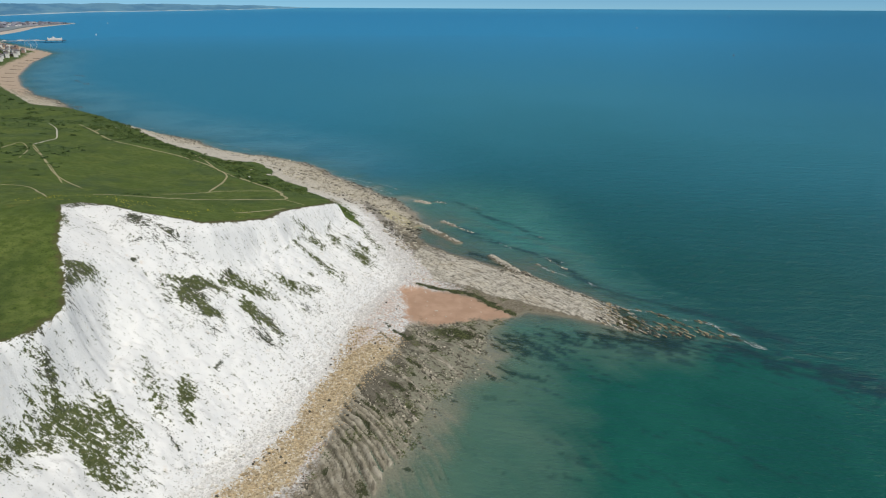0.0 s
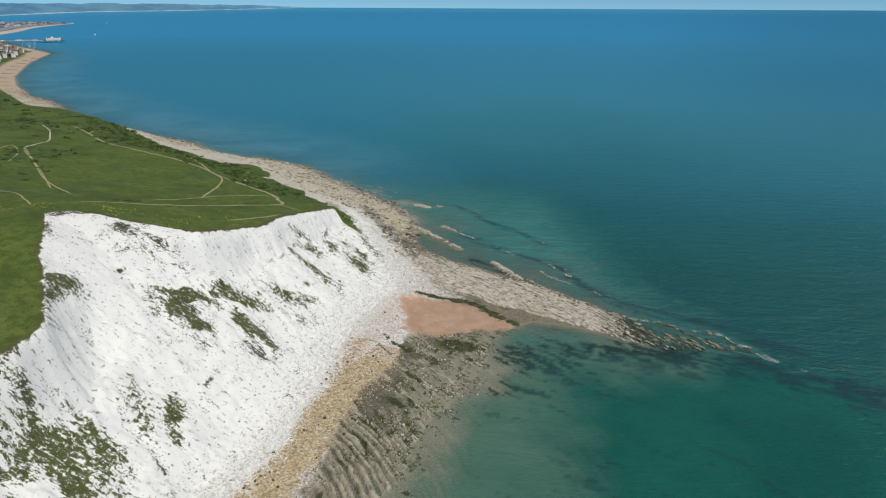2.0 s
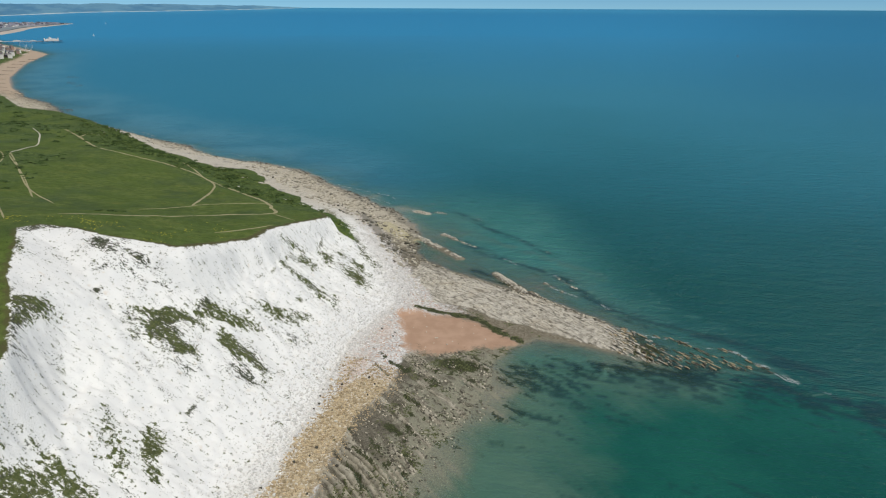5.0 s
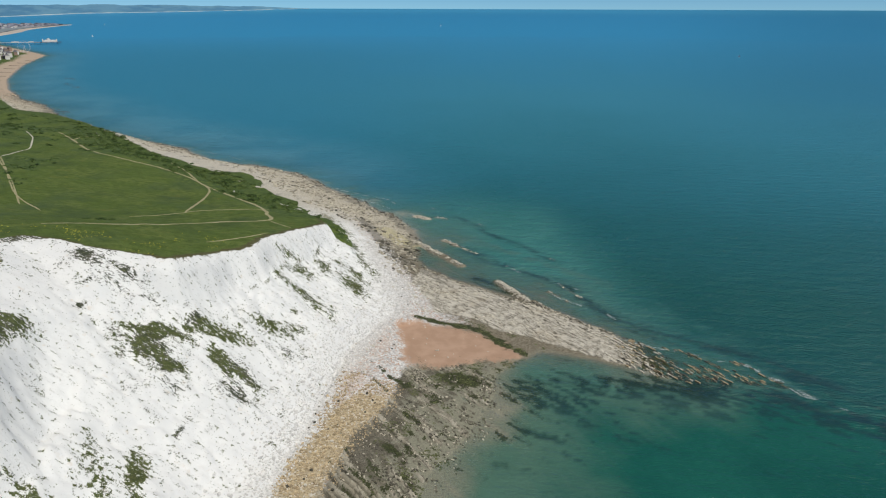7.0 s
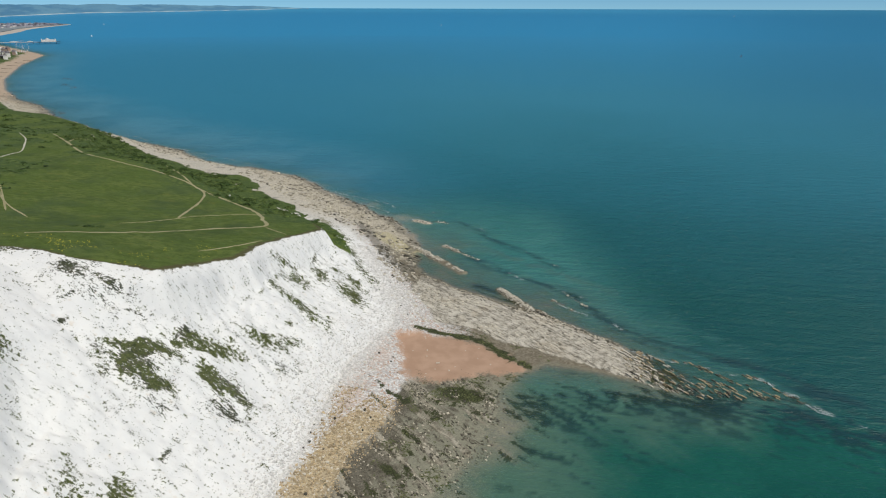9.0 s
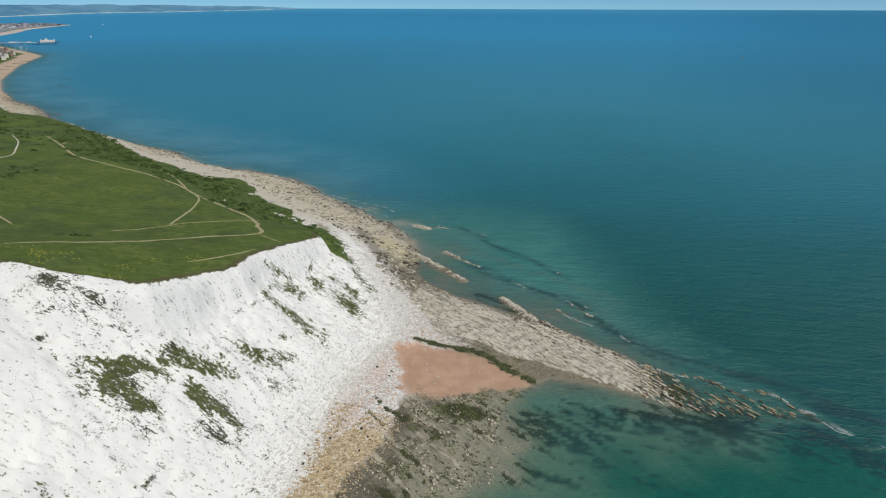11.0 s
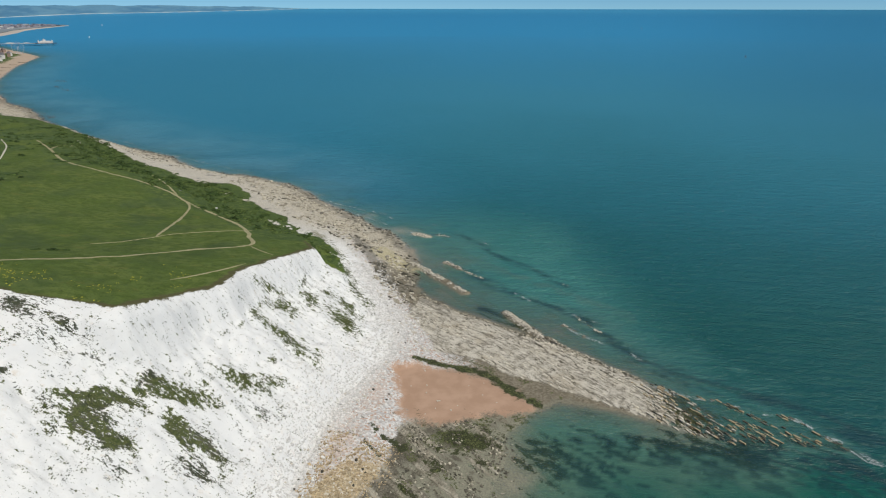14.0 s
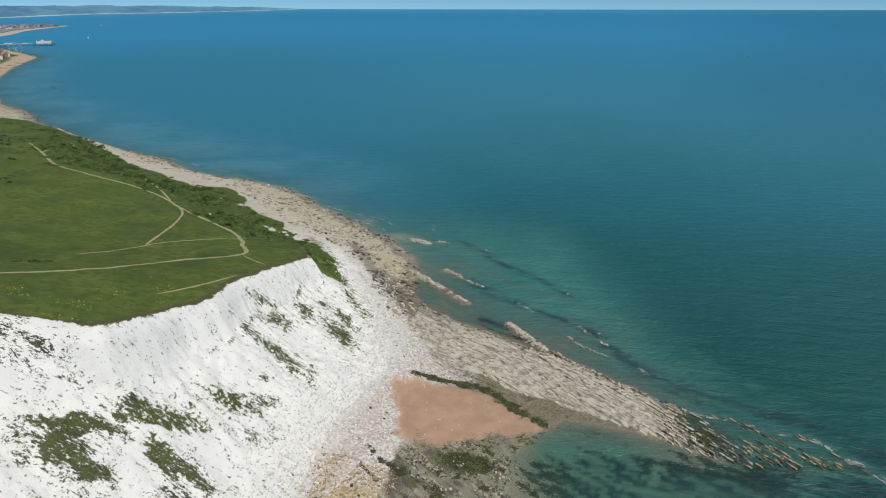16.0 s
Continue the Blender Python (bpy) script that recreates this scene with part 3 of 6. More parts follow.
def spread_steps(start, stop, first, growth):
    out, x, d = [], start, first
    while (x < stop) if stop > start else (x > stop):
        out.append(x)
        d *= growth
        x += d if stop > start else -d
    return out + [stop]


# green patches on the cliff face, then speckled ground: x, y, half length, half width, turn, strength
VEG = [(-103, 153, 9.4, 2.8, 56, 1.35), (-100, 150, 8.4, 3.8, -17, 1.35), (-95, 146, 6.5, 2.4, -34, 1.3), (-95, 161, 6.6, 3.0, -22, 1.15), (-93, 154, 7.5, 4.6, -25, 0.8), (-89, 146, 6.4, 3.3, -29, 0.5), (-84, 184, 5.8, 2.6, -77, 1.3), (-81, 177, 3.4, 1.8, -79, 0.85),
       (-91, 177, 8.8, 3.6, -57, 0.66), (-109, 138, 6.0, 2.2, 72, 0.9), (-105, 143, 4.1, 2.2, 64, 0.95), (-108, 131, 3.3, 1.0, -71, 0.85), (-106, 132, 5.1, 2.8, 47, 0.5), (-119, 197, 5.9, 2.5, 68, 0.9), (-117, 190, 4.3, 1.3, -79, 0.9)]
VEG += [(-137, 222, 6.0, 2.8, -64, 0.7), (-93, 226, 8.7, 1.9, 25, 1.25), (-93, 219, 7.0, 4.7, 4, 0.78), (-86, 218, 4.5, 2.2, 4, 0.95), (-79, 239, 9.8, 2.4, 38, 1.2), (-73, 244, 4.8, 2.5, 74, 0.8), (-75, 230, 4.3, 2.5, -41, 1.25), (-69, 230, 6.6, 2.3, 0, 0.78),
        (-65, 259, 5.7, 2.9, 66, 0.85), (-60, 261, 3.6, 2.7, 25, 0.65), (-70, 319, 7.7, 1.4, 62, 0.75), (-63, 347, 5.1, 1.3, 86, 0.75), (-58, 335, 6.1, 3.8, -61, 0.85), (-65, 316, 6.8, 3.4, 67, 0.85), (-61, 318, 6.0, 1.8, 89, 0.85)]
VEG += [(-70, 295, 6.0, 1.0, -83, 0.8), (-70, 304, 5.9, 1.0, 76, 0.6), (-61, 293, 8.8, 3.8, -3, 1), (-55, 291, 7.0, 4.2, -64, 0.9), (-43, 331, 9.5, 4.4, -53, 1), (-43, 370, 9.9, 3.2, -63, 0.9), (-36, 361, 5.6, 3.4, -80, 0.75), (-43, 347, 8.9, 3.5, -48, 0.85),
        (-53, 348, 5.0, 2.7, 67, 0.75), (-47, 291, 5.9, 1.8, -85, 0.75), (-60, 275, 1.5, 1.0, 77, 0.85), (-57, 267, 3.0, 1.2, 40, 0.75), (-71, 281, 2.3, 1.0, 77, 0.65), (-63, 427, 16.0, 5.3, -68, 1), (-77, 461, 16.0, 3.9, -63, 1)]
VEG += [(-52, 394, 13.0, 3.7, -66, 0.85), (-67, 258, 5.3, 2.2, 32, 0.9), (-62, 260, 2.9, 2.2, 67, 0.7)]
SPECK = [(-117, 237, 6.4, 2.8, -13, 0.7), (-105, 237, 10.7, 3.1, -2, 0.6), (-114, 230, 3.1, 1.7, 31, 0.6), (-98, 234, 5.8, 2.5, -9, 0.5), (-131, 236, 13.0, 5.1, 60, 0.3), (-123, 216, 8.9, 1.1, 77, 0.5), (-113, 221, 3.6, 1.3, 49, 0.7), (-115, 203, 7.8, 2.0, 51, 0.4),
         (-111, 197, 4.4, 2.9, 29, 0.3), (-113, 189, 4.0, 1.0, -74, 0.36), (-111, 189, 6.3, 1.0, -87, 0.45), (-109, 180, 5.6, 1.0, -72, 0.42), (-83, 213, 11.2, 8.5, 12, 0.5), (-99, 213, 3.9, 3.2, 82, 0.5), (-90, 203, 5.0, 2.0, -16, 0.5)]
SPECK += [(-69, 222, 10.5, 5.3, 15, 0.6), (-109, 163, 4.8, 1.0, 71, 0.33), (-111, 148, 2.6, 1.0, 69, 0.30), (-106, 159, 2.8, 1.0, -82, 0.48), (-104, 163, 4.7, 1.0, 70, 0.42), (-107, 160, 6.5, 1.0, -88, 0.36), (-79, 201, 5.7, 1.5, 76, 0.6), (-83, 166, 6.7, 1.9, -38, 0.55),
          (-74, 174, 4.3, 1.6, 10, 0.4), (-58, 252, 5.4, 4.4, 8, 0.6), (-84, 154, 3.8, 1.3, -18, 0.5), (-140, 241, 7.7, 4.1, 40, 0.4), (-85, 238, 3.0, 1.5, 38, 0.5), (-103, 219, 5.4, 1.9, -2, 0.55), (-91, 222, 9.5, 4.8, 7, 0.5)]
SPECK += [(-108, 232, 15, 6.5, -5, 0.5), (-67, 232, 7.3, 2.9, 0, 0.55), (-62, 242, 3.9, 1.9, 6, 0.5), (-84, 239, 2.1, 1.4, 30, 0.5), (-60, 351, 15.6, 10.3, 62, 0.28), (-45, 380, 16.0, 8.0, -75, 0.3)]
SCAR = [(-112, 488, 12.2, 3.1, -50, 1), (-100, 479, 11.4, 3.0, -60, 0.9), (-88, 470, 10.4, 4.6, -41, 1), (-329, 641, 12.8, 3.0, -67, 0.9), (-349, 695, 12.2, 2.0, -68, 0.9), (-181, 508, 14.0, 1.4, -71, 0.9),
        (-114, 453, 14.0, 2.1, -76, 0.7), (-167, 564, 4.8, 2.5, -43, 0.8), (-149, 547, 9.2, 2.7, -50, 0.8)]
gx = np.array(sorted(set(spread_steps(-450, -4200, 3, 1.02) + list(np.arange(-450, -165, 2.5)) + list(np.arange(-165, 150, 0.75)) + spread_steps(150, 330, 1, 1.1))))
gy = np.array(sorted(set(spread_steps(130, -250, 1, 1.15) + list(np.arange(130, 520, 0.75)) + list(np.arange(520, 800, 2.0)) + list(np.arange(800, 1150, 3.0)) + spread_steps(1150, 3600, 4, 1.012))))
GX, GY = np.meshgrid(gx, gy)
T = terrain(GX, GY)


def patch_field(x, y, patches):
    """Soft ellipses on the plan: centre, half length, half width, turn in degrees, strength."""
    out = np.zeros_like(x)
    x, y = x + 1.5 * fbm(x / 4, y / 4, 4, 151), y + 1.5 * fbm(x / 4, y / 4, 4, 153)
    for cx, cy, a, b, turn, k in patches:
        c, s = math.cos(radians(turn)), math.sin(radians(turn))
        p, q = ((x - cx) * c + (y - cy) * s) / a, (-(x - cx) * s + (y - cy) * c) / b
        out = np.maximum(out, k * (1.25 - 0.70 * np.hypot(p, q)))
    return np.clip(out, 0, 1)


def weed_bed(x, y, t):
    """Weed and dark rock on the bed of the shallows, in streaks along the beds."""
    p, q = x * 0.80 - y * 0.60, x * 0.60 + y * 0.80 + 3.0 * fbm(x / 14, y / 14, 3, 109)
    streak = fbm(p / 9 + fbm(x / 7, y / 7, 3, 110) * 0.9, q / 2.2, 5, 111)
    cloud = fbm(p / 34, q / 11, 4, 115)
    near = lambda line, wide: np.exp(-(to_line(x, y, line, False)[0] / wide) ** 2)
    spot = lambda cx, cy, a, b: np.exp(-((x - cx) / a) ** 2 - ((y - cy) / b) ** 2)
    tuft = step(-0.45, 0.10, fbm(p / 5, q / 1.5, 4, 113))
    band = near(INNER_WEED, 14)
    patch = np.maximum(np.maximum(spot(48, 247, 26, 11), 0.9 * spot(34, 226, 16, 16)), 0.75 * spot(62, 238, 16, 12))
    fringe = np.exp(-((t["sW"] + 9) / 9) ** 2) * (y < 262) * 0.55
    inner = step(0.0, 0.25, t["lagoon"]) * step(-0.02, 0.26, 1.15 * streak + 0.55 * cloud + (0.40 + 0.75 * step(60, 95, x)) * band + 0.58 * patch + 0.62 * fringe - 0.50) * (0.50 + 0.50 * np.maximum(band, 0.8 * patch)) * (0.25 + 0.75 * tuft)
    broken = step(-0.25, 0.25, streak + 0.5 * cloud)
    outer = np.maximum(np.maximum(0.85 * near(OUTER_WEED, 4.5), 0.85 * near(FAR_WEED, 3.2)) * broken, near(RIB_WEED, 4.5) * step(-0.6, 0, streak))
    outer = np.maximum(outer, 0.7 * near(REEF_FRINGE, 3.5) * broken * step(55, 80, x))
    return np.clip(np.maximum(inner, outer), 0, 1) * step(-0.5, 4, -t["sW"])


def ground():
    me = grid_mesh("ground", np.stack([GX, GY, T["z"]], -1).reshape(-1, 3), len(gx), len(gy))
    x, y = GX, GY
    face = (T["sB"] > 0) & (T["sE"] < 0)
    clip = lambda v, a: np.clip(v, -a, a)
    field(me, "sE", clip(T["sE"], 40))
    field(me, "sB", clip(T["sB"], 40))
    field(me, "sP", clip(T["sP"], 20))
    field(me, "u", 0.3 * x + 0.95 * y + 0.35 * T["z"])
    field(me, "down", 0.95 * x - 0.3 * y - 0.8 * T["z"])
    field(me, "saw", np.where(T["south"] > 0.3, 0.34 + (T["saw"] - 0.32) * np.maximum(T["stand"], 1.25 * T["ribs"]), T["saw"] * (0.55 + 0.45 * T["chop"])))
    field(me, "ledge", T["ledge"])
    field(me, "rock", T["rock"])
    field(me, "far", step(395, 450, y))
    field(me, "rim", np.exp(-(T["sE"] / 3.4) ** 2) * T["chalk"] * (0.6 + 0.4 * step(-110, -90, x)))
    field(me, "width", T["width"])
    field(me, "lichen", np.exp(-(to_line(x, y, [(-39, 448), (-29, 433), (-18, 415)], False)[0] / 7) ** 2))
    field(me, "stony", np.maximum(np.exp(-(to_line(x, y, [(-56, 470), (-50, 456), (-39, 425), (-30, 402), (-19, 387)], False)[0] / 5) ** 2), 0.85 * np.exp(-((T["sW"] - 3) / (5 + 9 * step(800, 900, y))) ** 2) * (y > 390) * (y < 1150)) + 0.95 * np.exp(-((T["sW"] - 2) / (9 - 5 * step(30, 70, x))) ** 2) * T["ledge"] * (1 - step(60, 80, x)) * step(0, 14, y - 342 + 0.72 * (x - 20)))
    field(me, "shingle", step(1000, 1150, y))
    field(me, "lag", np.maximum(T["lagoon"], step(620, 800, y)))
    field(me, "tan", step(425, 500, y + 0.4 * (x + 70)))
    field(me, "along", T["along"])
    field(me, "across", T["across"])
    yellow = (1 - step(235, 262, y)) * step(0.58, 0.72, T["width"] + 0.10 * fbm(x / 5, y / 5, 3, 123)) * (1 - step(0.93, 1.0, T["width"]))
    field(me, "yellow", yellow * (x > -75))
    rust = np.exp(-((x + 36) / 12) ** 2 - ((y - 258) / 26) ** 2) + 0.95 * np.exp(-((x + 25) / 7) ** 2 - ((y - 294) / 20) ** 2)
    field(me, "rust", rust * (T["sB"] < 1))
    weedy = fbm(T["along"] / 9 + fbm(x / 9, y / 9, 2, 110), T["across"] / 2.6, 5, 111)
    shoreweed = np.where(T["sW"] > 0, 0.15 + 0.55 * T["south"] * step(0.0, 0.5, weedy), 0)
    rim = np.exp(-(to_line(x, y, [(-11, 315), (2, 311), (15, 306), (23, 298), (28, 290), (35, 284)], False)[0] / (2.9 + 2.4 * fbm(x / 4, y / 4, 3, 117))) ** 2) * step(-0.8, -0.2, fbm(x / 5, y / 5, 3, 118)) * 1.1 + np.exp(-((x - 8) / 11) ** 2 - ((y - 262 + 0.25 * (x - 8)) / 6) ** 2) * 1.25
    patchy = np.maximum(np.exp(-((x - 45) / 30) ** 2 - ((y - 250) / 16) ** 2), np.exp(-((x - 110) / 40) ** 2 - ((y - 245 + 0.3 * (x - 110)) / 14) ** 2))
    sub = step(0.02, 0.34, weedy + 0.45 * patchy - 0.18) * step(0, 7, -T["sW"]) * (0.38 + 0.30 * patchy)
    sub = np.maximum(sub, weed_bed(x, y, T))
    tail = T["tail"] * 0.85
    sub = np.maximum(sub, tail)
    field(me, "weed", np.clip(np.maximum(shoreweed, np.maximum(rim * 0.85, sub)), 0, 1) * (T["sB"] < 0))
    field(me, "wet", np.clip((1 - step(0.0, 0.7, T["z"])) * (T["sB"] < 0) * (1 - T["ledge"] * 0.75), 0, 1))
    slope = signed(x, y, SLOPE)[0] + fbm(x / 12, y / 12, 4, 121) * 4.5
    top = np.where(T["sE"] < 3, step(-1.5, 1.5, slope) * (T["sB"] > -8), 0)
    top = np.maximum(top, ((T["sE"] > -4) & (T["sE"] < 3)) * (1 - T["chalk"]))
    top = np.where(patch_field(x, y, SCAR) + fbm(x / 4, y / 4, 3, 141) * 0.6 > 0.78, 0, top)
    field(me, "green", top)
    band = (y > 385) * (1 - step(10, 34, T["sE"])) * step(-95, -45, T["sE"])
    bushy = step(0.0, 0.30, fbm(x / 40, y / 40, 4, 131)) * 0.85 * (1 - step(-260, -190, x)) + step(-0.1, 0.25, fbm(x / 25, y / 25, 4, 133)) * 0.7 * step(560, 700, y)
    field(me, "scrub", np.clip(np.maximum(band, bushy), 0, 1))
    field(me, "veg", patch_field(x, y, VEG) * face)
    field(me, "speck", np.clip(patch_field(x, y, SPECK) * 1.05 + 0.16 * np.maximum(fbm(x / 9, y / 9, 4, 155), 0) + np.clip(1.2 * patch_field(x, y, VEG) - 0.40, 0, 0.55) + 0.10 * (T["s"] > 0.25) + 0.55 * np.exp(-(T["sE"] / 4) ** 2) * (vnoise(x / 6, y / 6, 143) > 0.5) * (x < -84), 0, 1) * face)
    me.materials.append(M_GROUND)
    ob = tagged(new("ground", me), "white chalk cliff, green downland and rocky foreshore", "ground", kind="structure")
    return ob


ground()

# ---- sea ----
# Middle of the camera's path, from which the far backdrop is fitted.
VIEWPOINT = (0.0, 44.0, 139.55)


def settle(d):
    """True distance to a built one: the backdrop beyond 3.6 km is pulled in to fit the camera's view."""
    return np.where(d < 3600, d, 3600 + 1300 * (1 - 3600 / np.maximum(d, 3600)))


def far_place(az, d, z=0.0):
    """A place at a bearing (from ahead to the right) and true distance, moved along the camera's line of sight."""
    r = settle(d)
    return np.stack([VIEWPOINT[0] + r * np.sin(az), VIEWPOINT[1] + r * np.cos(az), VIEWPOINT[2] + (z - VIEWPOINT[2]) * r / d], -1)


def sea():
    az = np.radians(np.array(list(np.arange(-46, 46, 0.22)) + list(np.arange(46, 314, 12.0))))
    d = np.array([1, 30, 60, 80] + list(np.arange(95, 560, 1.6)) + spread_steps(560, 3600, 2, 1.025) + [3600 / (1 - k / 40) for k in range(1, 40)] + [4e5])
    A, D = np.meshgrid(az, d)
    V = far_place(A, D)
    inner = D < 3600
    bed = np.full(A.shape, -9.0)
    x, y = V[..., 0], V[..., 1]
    use = inner & (x < 330) & (y > -250)
    lag = np.zeros(A.shape)
    t = terrain(x[use], y[use])
    bed[use], lag[use] = t["z"], t["lagoon"]
    me = grid_mesh("sea", V.reshape(-1, 3), len(az), len(d), True)
    depth = np.where(inner, np.maximum(-bed, 0), 9)
    field(me, "depth", depth)
    lag = lag * (1 - step(105, 250, x))
    field(me, "lag", lag)
    field(me, "turq", (1 - lag) * (1 - step(60, 125, x)) * step(200, 260, y) * (1 - step(430, 600, y)))
    # These tints follow distance and bearing from the viewpoint, to fit the view.
    field(me, "view_distance", (np.log10(np.maximum(D, 10)) - 2.398) / 2.204)
    field(me, "view_right", step(0.25, 0.55, np.sin(A)) * step(600, 1500, D) * (np.cos(A) > 0))
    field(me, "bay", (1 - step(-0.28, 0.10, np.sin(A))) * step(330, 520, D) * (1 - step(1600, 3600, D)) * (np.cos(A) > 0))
    bed = np.zeros(A.shape)
    bed[use] = weed_bed(x[use], y[use], t) * (np.abs(A[use]) < 0.8)
    field(me, "weedbed", bed)
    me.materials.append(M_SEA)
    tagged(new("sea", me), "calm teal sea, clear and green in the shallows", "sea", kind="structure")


sea()

# ---- tools for things ----
def ground_z(x, y):
    """Height of the ground sheet at places on the plan."""
    x, y = np.atleast_1d(np.asarray(x, float)), np.atleast_1d(np.asarray(y, float))
    i = np.clip(np.searchsorted(gx, x) - 1, 0, len(gx) - 2)
    j = np.clip(np.searchsorted(gy, y) - 1, 0, len(gy) - 2)
    fx, fy, Z = (x - gx[i]) / (gx[i + 1] - gx[i]), (y - gy[j]) / (gy[j + 1] - gy[j]), T["z"]
    return (Z[j, i] * (1 - fx) + Z[j, i + 1] * fx) * (1 - fy) + (Z[j + 1, i] * (1 - fx) + Z[j + 1, i + 1] * fx) * fy


def quads_mesh(name, verts, quads, material, smooth=False):
    me = bpy.data.meshes.new(name)
    verts, quads = np.asarray(verts, np.float32), np.asarray(quads, np.int32)
    me.vertices.add(len(verts))
    me.vertices.foreach_set("co", verts.ravel())
    me.loops.add(quads.size)
    me.loops.foreach_set("vertex_index", quads.ravel())
    me.polygons.add(len(quads))
    me.polygons.foreach_set("loop_start", np.arange(0, quads.size, 4, dtype=np.int32))
    me.polygons.foreach_set("use_smooth", np.full(len(quads), smooth))
    me.update(calc_edges=True)
    me.materials.append(material)
    return me


def joined(name, shapes, pick, turns, places, material, smooth=False):
    """One mesh of many pieces: for each a shape (verts, quads), a 3 x 3 turn with its size, and a place."""
    vs, qs, base = [], [], 0
    for k, (v, q) in enumerate(shapes):
        use = np.where(pick == k)[0]
        if len(use) == 0:
            continue
        w = np.einsum("nij,kj->nki", turns[use], v) + places[use][:, None, :]
        qq = q[None] + (base + np.arange(len(use)) * len(v))[:, None, None]
        vs.append(w.reshape(-1, 3))
        qs.append(qq.reshape(-1, 4))
        base += len(use) * len(v)
    return quads_mesh(name, np.concatenate(vs), np.concatenate(qs), material, smooth)


def turn_z(a, sx, sy, sz, tilt=0.0):
    """Turns about z with sizes, each an array; tilt leans the piece over its long axis."""
    a, sx, sy, sz, tilt = np.broadcast_arrays(*[np.asarray(v, float) for v in (a, sx, sy, sz, tilt)])
    c, s, ct, st = np.cos(a), np.sin(a), np.cos(tilt), np.sin(tilt)
    m = np.zeros(a.shape + (3, 3))
    m[..., 0, 0], m[..., 0, 1], m[..., 0, 2] = c * sx, -s * ct * sy, s * st * sz
    m[..., 1, 0], m[..., 1, 1], m[..., 1, 2] = s * sx, c * ct * sy, -c * st * sz
    m[..., 2, 1], m[..., 2, 2] = st * sy, ct * sz
    return m


def cube_shape(n, rng, rough, square):
    """A lump of rock: a cube cut n times a side, rounded and knocked about. square: 1 keeps it blocky."""
    verts, quads, index = [], [], {}

    def vert(p):
        if p not in index:
            index[p] = len(verts)
            q = np.array(p, float) / n * 2 - 1
            q = q * (square + (1 - square) / max(np.linalg.norm(q), 1e-6))
            verts.append(q * 0.5 + rng.uniform(-rough, rough, 3))
        return index[p]
    for axis in range(3):
        for side in (0, n):
            for i in range(n):
                for j in range(n):
                    ring = []
                    for a, b in ((i, j), (i + 1, j), (i + 1, j + 1), (i, j + 1)):
                        p = [0, 0, 0]
                        p[axis], p[(axis + 1) % 3], p[(axis + 2) % 3] = side, a, b
                        ring.append(vert(tuple(p)))
                    quads.append(ring if side else ring[::-1])
    return np.array(verts), np.array(quads)


def leaves_shape(n, rng, size, flat=0.75):
    """A clump of leafy sprays on a lumpy dome about 1 m across."""
    v, q = [], []
    for i in range(n):
        a, up = rng.uniform(0, 2 * math.pi), rng.uniform(0.0, 1.0)
        r = 0.5 * (0.72 + 0.3 * math.sin(3 * a + 1.3) * math.sin(2 * up + a)) * rng.uniform(0.75, 1.08)
        c = np.array([math.cos(a) * math.sqrt(1 - up * up * 0.96), math.sin(a) * math.sqrt(1 - up * up * 0.96), up * flat * 1.25]) * r
        e1, e2 = rng.normal(size=3), rng.normal(size=3)
        out = c / max(np.linalg.norm(c), 1e-6) + (0, 0, 0.5) + rng.normal(size=3) * 0.45
        out /= np.linalg.norm(out)
        e1 -= out * (e1 @ out)
        e2 -= out * (e2 @ out)
        e1 /= np.linalg.norm(e1)
        e2 -= e1 * (e1 @ e2)
        e2 /= np.linalg.norm(e2)
        s = size * rng.uniform(0.6, 1.3)
        k = len(v)
        v += [c - e1 * s, c + e2 * s * 0.55, c + e1 * s, c - e2 * s * 0.55]
        q.append([k, k + 1, k + 2, k + 3])
    return np.array(v), np.array(q)


def box(bm, cx, cy, cz, sx, sy, sz, turn=0.0):
    """A box whose foot stands at cz."""
    m = Matrix.Translation((cx, cy, cz + sz / 2)) @ Matrix.Rotation(turn, 4, "Z") @ Matrix.Diagonal((sx, sy, sz, 1))
    return bmesh.ops.create_cube(bm, size=1, matrix=m)["verts"]


def tube(bm, a, b, r1, r2, sides=6):
    a, b = Vector(a), Vector(b)
    m = Matrix.Translation((a + b) / 2) @ (b - a).to_track_quat("Z", "Y").to_matrix().to_4x4()
    bmesh.ops.create_cone(bm, cap_ends=True, segments=sides, radius1=r1, radius2=r2, depth=(b - a).length, matrix=m)


def part(name, bm, material, parent, label=""):
    me = bpy.data.meshes.new(name)
    bm.to_mesh(me)
    bm.free()
    me.materials.append(material)
    ob = new(name, me)
    ob.parent = parent
    return tagged(ob, label)


RNG = np.random.default_rng(11)
M_PATH = plain("trodden_earth", (0.285, 0.260, 0.135), (0.40, 0.365, 0.215), 0.6)
M_CHALKPATH = plain("chalk_track", (0.60, 0.58, 0.50), (0.42, 0.40, 0.30), 0.5)
M_SLAB = plain("pale_slab_rock", (0.62, 0.585, 0.50), (0.42, 0.385, 0.31), 0.8, 0.85, 0.25)
M_OCHRE = plain("weedy_ochre_rock", (0.45, 0.37, 0.24), (0.22, 0.17, 0.10), 0.7, 0.7, 0.45)
M_COBBLE = plain("chalk_cobbles", (0.76, 0.75, 0.73), (0.60, 0.59, 0.57), 1.2, 0.9, 0.18)
M_BUFF = plain("buff_cobbles", (0.52, 0.42, 0.27), (0.36, 0.28, 0.17), 1.0, 0.9, 0.30)
M_DARKROCK = plain("dark_boulder", (0.10, 0.09, 0.07), (0.05, 0.05, 0.04), 1.2, 0.85, 0.2)
